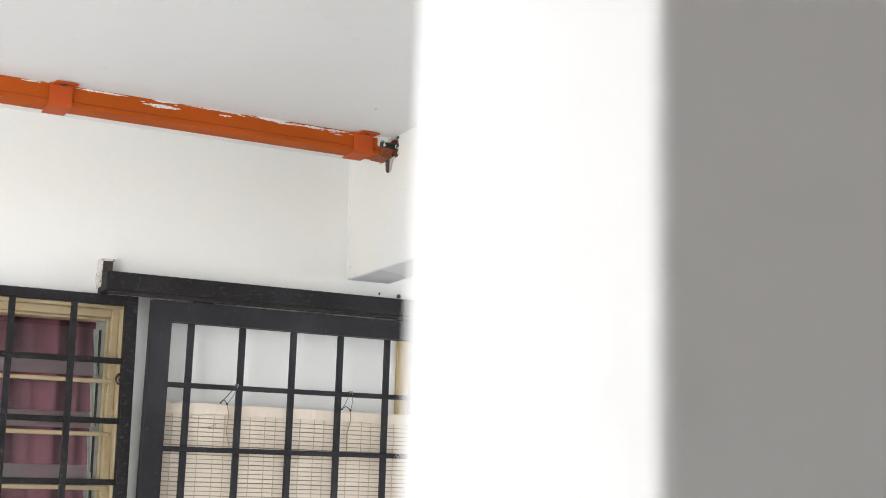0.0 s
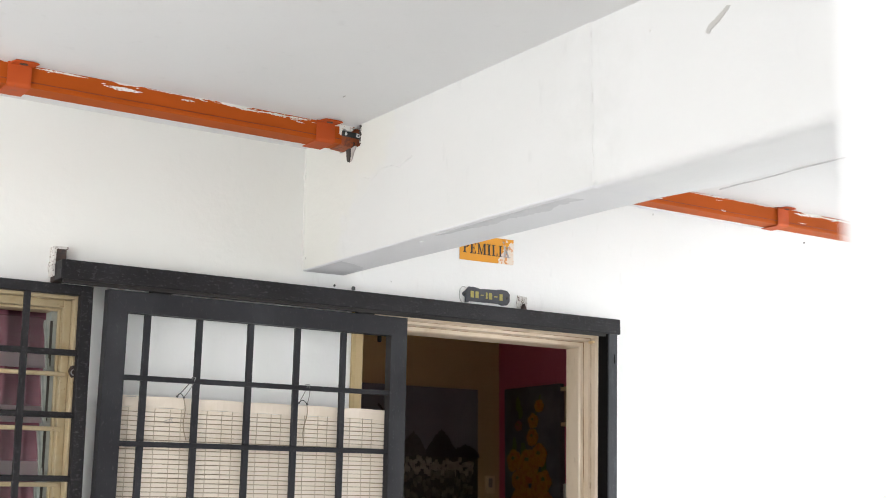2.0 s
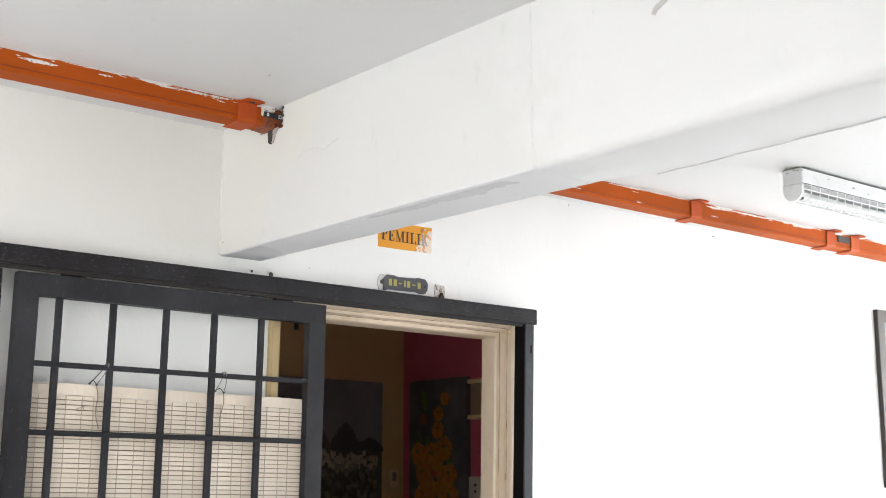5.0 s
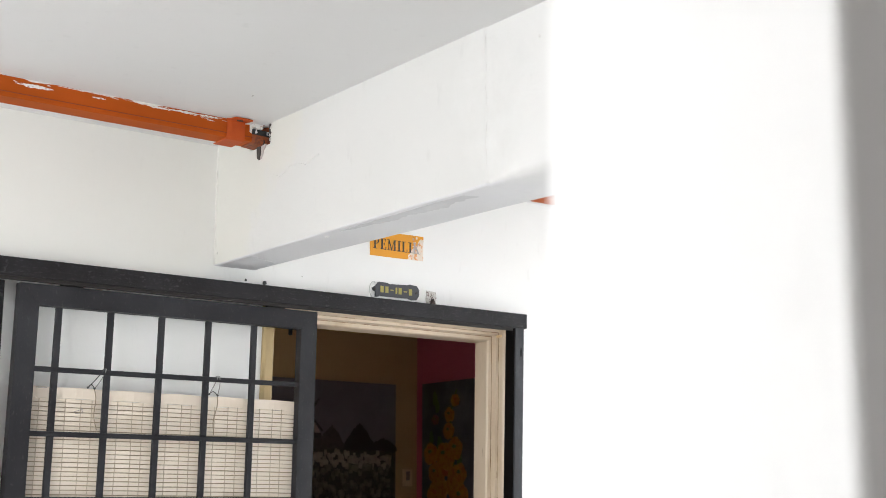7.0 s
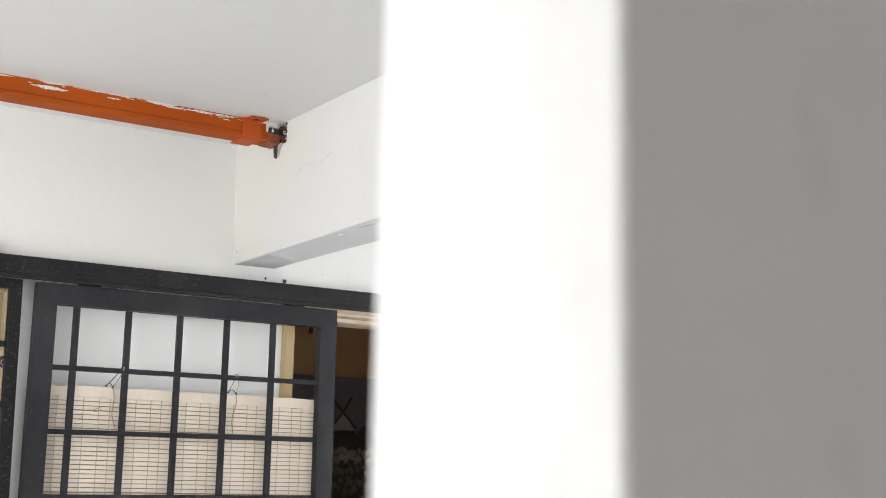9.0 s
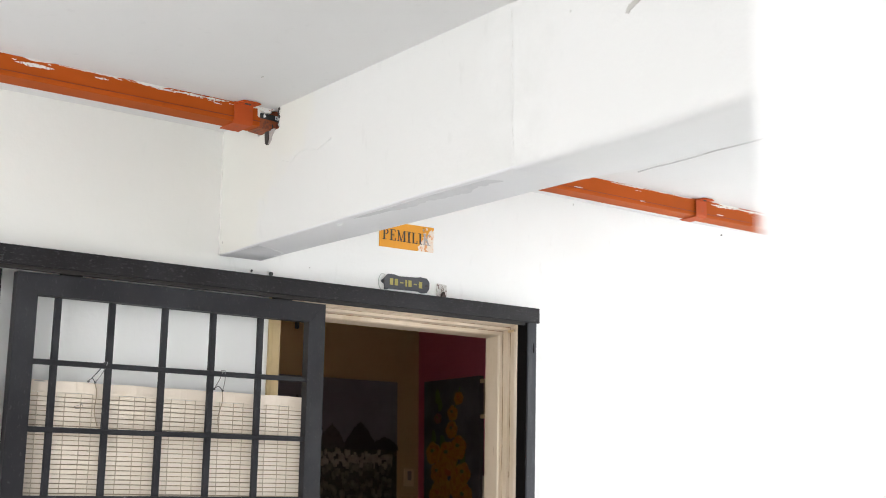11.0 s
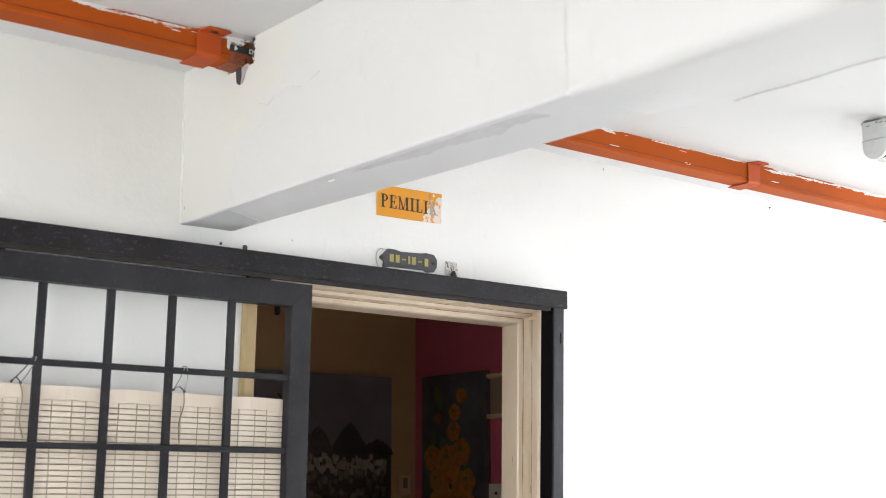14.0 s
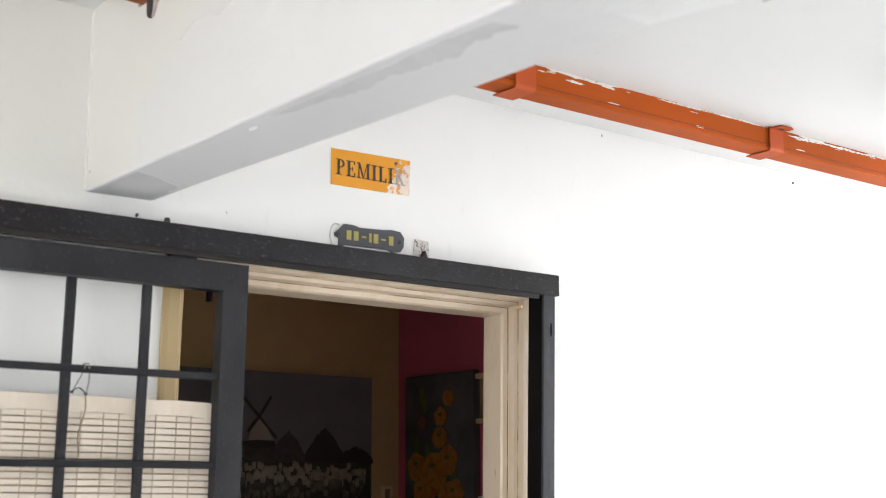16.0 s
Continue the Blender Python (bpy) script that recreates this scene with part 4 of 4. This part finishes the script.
bmesh.ops.solidify(curtain, geom=curtain.faces[:], thickness=0.002)
for f in curtain.faces:
    f.smooth = True
cur = thing("curtain", (-2.5, 0.158, 2.09), "maroon cloth curtain hanging behind the louvres", "curtain")
part("cloth", curtain, M_CURTAIN, cur)
part("rail", tube([(WIN_L - 0.02, 0.158, 2.124), (WIN_R + 0.0, 0.158, 2.124)], 0.008, 10), M_DARKMETAL, cur)
for x in (WIN_L - 0.01, WIN_R - 0.01):
    part("rail_bracket", box(x, x + 0.012, T - 0.001, 0.162, 2.116, 2.132), M_DARKMETAL, cur)

grille = thing("window_grille", (-2.53, 0, 0.9), "black welded steel grille over the window", "grille")
GX0, GX1, GZ0, GZ1 = -3.18, -1.891, 0.90, 2.141
for b in ((GX0, GX0 + 0.037, -0.062, -0.036, GZ0, GZ1), (GX1 - 0.034, GX1, -0.062, -0.036, GZ0, GZ1), (GX0 + 0.037, GX1 - 0.034, -0.0615, -0.036, GZ1 - 0.028, GZ1), (GX0 + 0.037, GX1 - 0.034, -0.0615, -0.036, GZ0, GZ0 + 0.037)):
    part("frame_bar", box(*b, 0.003), M_BLACK, grille)
k = 0
x = -2.067
while x > GX0 + 0.06:
    part("upright_bar", box(x - 0.0085, x + 0.0085, -0.058, -0.044, GZ0 + 0.036, GZ1 - 0.027, 0.002), M_BLACK, grille)
    x -= 0.1667
for k in range(7):
    z = 1.957 - 0.1665 * k
    if z > GZ0 + 0.06:
        part("cross_bar", box(GX0 + 0.036, GX1 - 0.033, -0.056, -0.042, z - 0.008, z + 0.008, 0.002), M_BLACK, grille)
for x in (-3.17, -1.914):
    for z in (1.0, 2.0):
        part("wall_lug", box(x, x + 0.014, -0.037, 0.001, z, z + 0.03), M_BLACK, grille)

# ---- sign, number plate and small wall fittings ----
sign = thing("wall_sign", (-0.515, 0, 2.365), "torn orange sticker sign reading PEMILIK", "sign")
edge = [(-0.629, 2.451), (-0.629, 2.365), (-0.55, 2.3655), (-0.472, 2.3665), (-0.466, 2.372), (-0.470, 2.381), (-0.461, 2.388), (-0.455, 2.402), (-0.443, 2.412), (-0.436, 2.424), (-0.428, 2.421), (-0.424, 2.434), (-0.414, 2.438), (-0.402, 2.446), (-0.402, 2.455), (-0.52, 2.4535)]
part("sheet", prism(edge, "xz", -0.0015, 0.0005), M_SIGN, sign)
back = [(-0.470, 2.367), (-0.404, 2.368), (-0.402, 2.447), (-0.43, 2.44), (-0.462, 2.40), (-0.478, 2.384)]
part("torn_backing", prism(back, "xz", -0.0009, 0.0004), M_SIGN_WORN, sign, "whitish torn paper backing")
for k in range(9):
    a, b = random.uniform(-0.45, -0.405), random.uniform(2.415, 2.447)
    part("torn_flake", prism(disc(a, b, 0.005, 0.004, 7, random.random(), 0.5), "xz", -0.0024, -0.0005), M_SIGN_WORN, sign)


def quad(x0, x1, lean_by=0.0, z0=0.0, z1=1.0):
    return [(x0, z0), (x1, z0), (x1 + lean_by, z1), (x0 + lean_by, z1)]


def serif(x0, x1, z):
    return quad(x0, x1, 0, z, z + 0.055) if z < 0.5 else quad(x0, x1, 0, z - 0.055, z)


def bowl(x, zc, rx, rz, thick):
    turn = [math.pi * (0.5 - k / 12) for k in range(13)]
    return [(x + rx * math.cos(a), zc + rz * math.sin(a)) for a in turn] + [(x + (rx - thick) * math.cos(a), zc + (rz - 0.055) * math.sin(a)) for a in turn[::-1]]


# capitals of a bold book face: width, then the strokes in units of the cap height
GLYPHS = {
    "P": (0.66, [quad(0.10, 0.255), serif(0.0, 0.38, 0), serif(0.0, 0.36, 1), bowl(0.24, 0.725, 0.36, 0.275, 0.13)]),
    "E": (0.68, [quad(0.10, 0.255), serif(0.0, 0.60, 0), serif(0.0, 0.58, 1), quad(0.55, 0.61, 0.0, 0.0, 0.24), quad(0.53, 0.58, 0.0, 0.78, 1.0), quad(0.25, 0.42, 0, 0.475, 0.53), quad(0.40, 0.45, 0, 0.39, 0.62)]),
    "M": (0.98, [quad(0.11, 0.17), quad(0.71, 0.86), quad(0.41, 0.51, -0.31), quad(0.42, 0.46, 0.28), serif(0.0, 0.28, 0), serif(0.60, 0.95, 0), serif(0.0, 0.20, 1), serif(0.72, 0.95, 1)]),
    "I": (0.42, [quad(0.12, 0.275), serif(0.0, 0.39, 0), serif(0.0, 0.39, 1)]),
    "L": (0.64, [quad(0.10, 0.255), serif(0.0, 0.58, 0), serif(0.0, 0.38, 1), quad(0.53, 0.59, 0.0, 0.0, 0.26)]),
    "K": (0.76, [quad(0.10, 0.255), serif(0.0, 0.38, 0), serif(0.0, 0.38, 1), quad(0.22, 0.28, 0.36, 0.38, 1.0), quad(0.54, 0.68, -0.26, 0.0, 0.62), serif(0.44, 0.78, 0), serif(0.48, 0.74, 1)]),
}


def lettering(text, x, z, size, material, parent, y):
    """Words in serif capitals, each letter a part of its own."""
    for c in text:
        wide, strokes = GLYPHS[c]
        bm = bmesh.new()
        for k, outline in enumerate(strokes):
            join(bm, prism([(x + a * size * 1.06, z + b * size) for a, b in outline], "xz", y - 0.0007 - 0.00004 * k, y + 0.0006))
        part("letter", bm, material, parent)
        x += (wide + 0.07) * size * 1.06
    return x


at = lettering("PEMILI", -0.616, 2.3905, 0.0375, M_INK, sign, -0.0019)
lettering("K", at, 2.3905, 0.0375, M_INK_PALE, sign, -0.0019)

plate = thing("number_plate", (-0.52, 0, 2.222), "dark grey number plate with yellow bars", "number plate")
out = [(-0.608, 2.222), (-0.600, 2.2215), (-0.590, 2.226), (-0.47, 2.228), (-0.455, 2.223), (-0.434, 2.226), (-0.424, 2.240), (-0.423, 2.262), (-0.434, 2.275), (-0.462, 2.277), (-0.48, 2.274), (-0.55, 2.271), (-0.568, 2.275), (-0.594, 2.275), (-0.606, 2.262), (-0.619, 2.252), (-0.618, 2.245), (-0.607, 2.240)]
part("panel", prism(out, "xz", -0.006, 0.0005), M_PLATE, plate)
for a, w in ((-0.588, 0.013), (-0.568, 0.013), (-0.525, 0.007), (-0.512, 0.013), (-0.468, 0.013)):
    part("bar", box(a, a + w, -0.0072, -0.005, 2.239, 2.261), M_YELLOW, plate)
for a in (-0.546, -0.490):
    part("bar", box(a, a + 0.013, -0.0072, -0.005, 2.248, 2.252), M_YELLOW, plate)
for a, b in ((-0.611, 2.249), (-0.436, 2.250)):
    part("screw", prism(disc(a, b, 0.0045, 0.0045, 10), "xz", -0.0078, -0.005), M_INK, plate)
ring = [(-0.612 + 0.018 * math.cos(a), -0.0012, 2.246 + 0.028 * math.sin(a)) for a in (math.pi * (0.38 + 1.1 * k / 16) for k in range(17))]
part("glue_ring", tube(ring, 0.0014, 6), M_GLUE, plate, "grey glue mark")

hook = thing("wall_hook", (-0.368, 0, 2.204), "chipped white plate with a dark hook above the track", "hook")
part("plate", prism([(-0.389, 2.206), (-0.349, 2.203), (-0.347, 2.240), (-0.349, 2.262), (-0.388, 2.264), (-0.391, 2.235)], "xz", -0.004, 0.0005), M_FLAKE, hook)
part("tongue", prism([(-0.384, 2.203), (-0.356, 2.203), (-0.362, 2.222), (-0.368, 2.236), (-0.374, 2.222)], "xz", -0.018, -0.003), M_RUST, hook)

marks = [(-1.037, 2.226, 0.006, 0.0065), (-1.105, 2.229, 0.0035, 0.004), (-0.897, 2.262, 0.0015, 0.002), (1.099, 2.622, 0.004, 0.003), (0.257, 2.632, 0.0018, 0.004)]
for a, b, rx, rz in marks:
    s = thing("wall_plug", (a, 0, b - rz), "small dark plug hole in the white wall", "wall plug", "wall plugs")
    part("plug", prism(disc(a, b, rx, rz, 10, 0.3, 0.15), "xz", -0.002 if rx < 0.0055 else -0.005, 0.001), M_SCRAPE if rx < 0.003 else M_DARKMETAL, s)

board = thing("notice_board", (2.65, 0, 1.605), "dark framed board hung on the white wall", "board")
part("panel", box(2.28, 3.03, -0.016, 0.001, 1.63, 2.40), M_BOARD, board)
for b in frame_ring(2.250, 3.055, 1.605, 2.423, 0.055, -0.024, 0.0):
    part("frame_bar", box(*b, 0.003), M_INK, board)

# ---- the room behind the doorway ----
RX, RY = 0.96, 1.90
solo("room_wall_back", box(-3.6, RX + 0.1, RY, RY + 0.1, 0, CEIL), M_TAN, "tan-painted room wall", "wall", kind="structure")
solo("room_wall_east", box(RX, RX + 0.1, T, RY, 0, CEIL), M_MAGENTA, "magenta-painted room wall", "wall", kind="structure")
solo("room_wall_west", box(-3.7, -3.6, T, RY + 0.1, 0, CEIL), M_TAN, "tan-painted room wall", "wall", kind="structure")
# unseen ceiling and floor, kept pale to bounce light into the room
solo("room_ceiling", box(-3.7, RX + 0.1, 0, RY + 0.1, CEIL, CEIL + 0.12), M_ROOMCEIL, "plain room ceiling", "ceiling", kind="structure")
solo("room_floor", box(-3.7, RX + 0.1, 0, RY + 0.1, -0.12, 0), M_ROOMFLOOR, "pale unseen room floor", "floor", kind="structure")

pic = thing("tulip_painting", (0.05, RY, 1.2), "dark canvas of a windmill and white tulips", "painting")
TL, TR, TT, TB = -0.75, 0.805, 2.13, 1.15
part("canvas", box(TL, TR, RY - 0.030, RY + 0.001, TB, TT, 0.003), M_CANVAS, pic)
part("field", prism([(TL + 0.004, TB + 0.004), (TR - 0.004, TB + 0.004), (TR - 0.004, 1.80), (0.5, 1.795), (0.2, 1.805), (-0.2, 1.80), (TL + 0.004, 1.80)], "xz", RY - 0.0325, RY - 0.028), M_FIELD, pic)


def painted_crown(cx, base, w, h, peak, seed):
    """Outline of a painted tree: a peaked mass with a leafy edge."""
    rnd = random.Random(seed)
    pts = [(cx - w, base)]
    for k in range(1, 40):
        f = k / 40
        rise = (1 - abs(2 * f - 1)) ** peak
        pts.append((cx - w + 2 * w * f + rnd.uniform(-0.003, 0.003), base + h * rise * (0.88 + 0.20 * abs(noise.noise((seed, f * 9, 0.3)))) + rnd.uniform(0, 0.007)))
    return pts + [(cx + w, base)]


CROWNS = ((0.580, 0.100, 0.145, 0.75, M_TREE), (0.725, 0.085, 0.065, 0.45, M_TREE), (0.415, 0.075, 0.125, 0.55, M_TREE_PALE), (0.345, 0.050, 0.080, 0.5, M_TREE_PALE), (0.08, 0.11, 0.09, 0.5, M_TREE), (-0.20, 0.15, 0.08, 0.45, M_TREE_PALE), (-0.52, 0.16, 0.11, 0.5, M_TREE))
for deep, (cx, w, h, peak, material) in enumerate(CROWNS):
    part("painted_tree", prism(painted_crown(cx, 1.79, w, h, peak, deep + 2), "xz", RY - 0.0336 - 0.0003 * deep, RY - 0.030), material, pic)


def tulip_head(bm, x, z, w, h, y):
    """A cup with three pointed petals."""
    cup = [(x - 0.30 * w, z), (x + 0.30 * w, z), (x + 0.5 * w, z + 0.38 * h), (x + 0.42 * w, z + 0.95 * h), (x + 0.2 * w, z + 0.78 * h), (x, z + h), (x - 0.2 * w, z + 0.78 * h), (x - 0.42 * w, z + 0.93 * h), (x - 0.5 * w, z + 0.38 * h)]
    join(bm, prism(cup, "xz", y, RY - 0.032))


for rank, (lo, hi, count, size, material) in enumerate(((1.725, 1.765, 110, 0.8, M_TULIP), (1.690, 1.735, 100, 1.0, M_TULIP), (1.640, 1.690, 80, 1.1, M_TULIP_DIM), (1.52, 1.640, 110, 1.2, M_TULIP_DIM))):
    bed = bmesh.new()
    for k in range(count):
        x = TL + 0.03 + (TR - TL - 0.06) * (k + random.uniform(-0.45, 0.45)) / count
        tulip_head(bed, x, random.uniform(lo, hi) + 0.012 * noise.noise((x * 8, rank, 0)), 0.021 * size * random.uniform(0.8, 1.2), 0.034 * size * random.uniform(0.8, 1.2), RY - 0.0366 - 0.0011 * rank - 0.00001 * k)
    part("painted_flowerbed", bed, material, pic, "pale painted tulips")["kind"] = "stuff"
part("painted_mill", prism([(0.235, 1.868), (0.247, 1.905), (0.265, 1.940), (0.283, 1.950), (0.302, 1.938), (0.325, 1.905), (0.348, 1.870)], "xz", RY - 0.0358, RY - 0.030), M_MILL, pic)
part("painted_mill", prism([(0.212, 1.846), (0.212, 1.864), (0.28, 1.871), (0.352, 1.868), (0.352, 1.846), (0.28, 1.838)], "xz", RY - 0.0361, RY - 0.030), M_TREE, pic)
part("painted_mill", prism([(0.228, 1.795), (0.222, 1.843), (0.345, 1.843), (0.352, 1.795)], "xz", RY - 0.0357, RY - 0.030), M_TREE_PALE, pic)
for dx, dz in ((0.050, 0.078), (-0.075, 0.076), (0.076, -0.078), (-0.048, -0.056)):
    c = (0.283, 1.957)
    n = Vector((-dz, dx)).normalized() * 0.0045
    part("painted_sail", prism([(c[0] + n.x, c[1] + n.y), (c[0] - n.x, c[1] - n.y), (c[0] + dx - n.x, c[1] + dz - n.y), (c[0] + dx + n.x, c[1] + dz + n.y)], "xz", RY - 0.0385 - 0.0002 * (dx > 0) - 0.0004 * (dz > 0), RY - 0.033), M_TREE, pic)

flo = thing("flower_painting", (RX, 1.63, 1.2), "dark canvas painted with yellow orchids", "painting")
FY0, FY1, FT = 1.378, 1.815, 2.135
part("canvas", box(RX - 0.030, RX + 0.001, FY0, FY1, 1.15, FT, 0.003), M_CANVAS_TWO, flo)


def petal_flower(y, z, r, petals, rise, outer, heart, broad=True):
    """Overlapping petals about a small heart: broad round ones, or long pointed ones."""
    c = part("painted_flower", prism(disc(y, z + r * 0.2, r * 0.20, r * 0.14, 10, 0, 0.25), "yz", RX - 0.0405 - rise, RX - 0.029), heart, flo)
    for k in range(petals):
        a = 2 * math.pi * k / petals + 0.3 + z * 7
        if broad:
            shape = [(u + r * 0.34, v) for u, v in disc(0, 0, r * 0.62, r * 0.56, 14, 0, 0.06)]
        else:
            shape = [(r * 0.15, -r * 0.10), (r * 0.55, -r * 0.21), (r * 0.85, -r * 0.13), (r * 1.08, 0.0), (r * 0.85, r * 0.13), (r * 0.55, r * 0.21), (r * 0.15, r * 0.10)]
        d = [(y + u * math.cos(a) - v * math.sin(a), z + u * math.sin(a) + v * math.cos(a)) for u, v in shape]
        part("petal", prism(d, "yz", RX - 0.0345 - 0.0005 * k - rise, RX - 0.029), outer, c)


for k, (y, z, r, outer, heart, broad) in enumerate((
        (1.535, 1.795, 0.064, M_PETAL, M_LEAF, True), (1.625, 1.765, 0.070, M_PETAL, M_LEAF, True), (1.735, 1.775, 0.060, M_PETAL, M_LEAF, True), (1.700, 1.680, 0.055, M_PETAL, M_LEAF, True),
        (1.500, 1.670, 0.060, M_PETAL, M_LEAF, True), (1.585, 1.885, 0.046, M_PETAL, M_LEAF, True), (1.578, 1.965, 0.040, M_PETAL, M_LEAF, True), (1.530, 2.035, 0.034, M_PETAL, M_PETAL_RED, True),
        (1.695, 1.945, 0.028, M_PETAL_PINK, M_LEAF, True), (1.500, 1.560, 0.075, M_PETAL, M_LEAF, True), (1.690, 1.570, 0.075, M_PETAL, M_PETAL_RED, True), (1.605, 1.655, 0.115, M_PETAL, M_PETAL_RED, False))):
    petal_flower(y, z, r, 5 + k % 2 if broad else 9, 0.00012 * k, outer, heart, broad)
for y, z, r in ((1.700, 2.050, 0.030), (1.680, 2.010, 0.026), (1.56, 1.70, 0.035), (1.66, 1.66, 0.040), (1.66, 1.82, 0.034), (1.73, 1.85, 0.028), (1.50, 1.74, 0.030)):
    part("leaf", prism(disc(y, z, r * 0.6, r * 1.3, 10, 0.3, 0.2), "yz", RX - 0.0332 - z * 0.0002, RX - 0.029), M_LEAF, flo)
stem = [(1.50 + 0.05 * math.sin(k * 0.5), 2.09 - 0.05 * k) for k in range(11)]
part("stem", tube([(RX - 0.0315, y + 0.02, z) for y, z in stem], 0.004, 5), M_LEAF, flo)

shelf = thing("wall_shelf", (RX, 1.25, 1.93), "small wooden box shelf on the magenta wall", "shelf")
part("back_panel", box(RX - 0.012, RX + 0.001, 1.18, 1.315, 1.925, 2.11), M_SHELFBOX, shelf)
for z in (1.925, 2.092):
    part("board", box(RX - 0.075, RX - 0.011, 1.18, 1.315, z, z + 0.018, 0.002), M_SHELFBOX, shelf)
part("body", box(RX - 0.060, RX - 0.011, 1.188, 1.307, 1.9435, 2.0915), M_BROWNBOX, shelf, "brown box front")
sock = thing("wall_socket", (RX, 1.33, 1.58), "cream plastic socket on the magenta wall", "socket")
part("plate", box(RX - 0.012, RX + 0.001, 1.28, 1.385, 1.55, 1.66, 0.003), M_SOCKET, sock)
for z in (1.585, 1.615):
    part("slot", box(RX - 0.0135, RX - 0.011, 1.325, 1.34, z, z + 0.012), M_INK, sock)
switch = thing("wall_switch", (0.897, RY, 1.65), "small brown switch plate on the tan wall", "switch")
part("plate", box(0.868, 0.926, RY - 0.010, RY + 0.001, 1.615, 1.702, 0.003), M_SHELFBOX, switch)
part("rocker", box(0.885, 0.908, RY - 0.014, RY - 0.009, 1.645, 1.690, 0.002), M_BROWNBOX, switch)
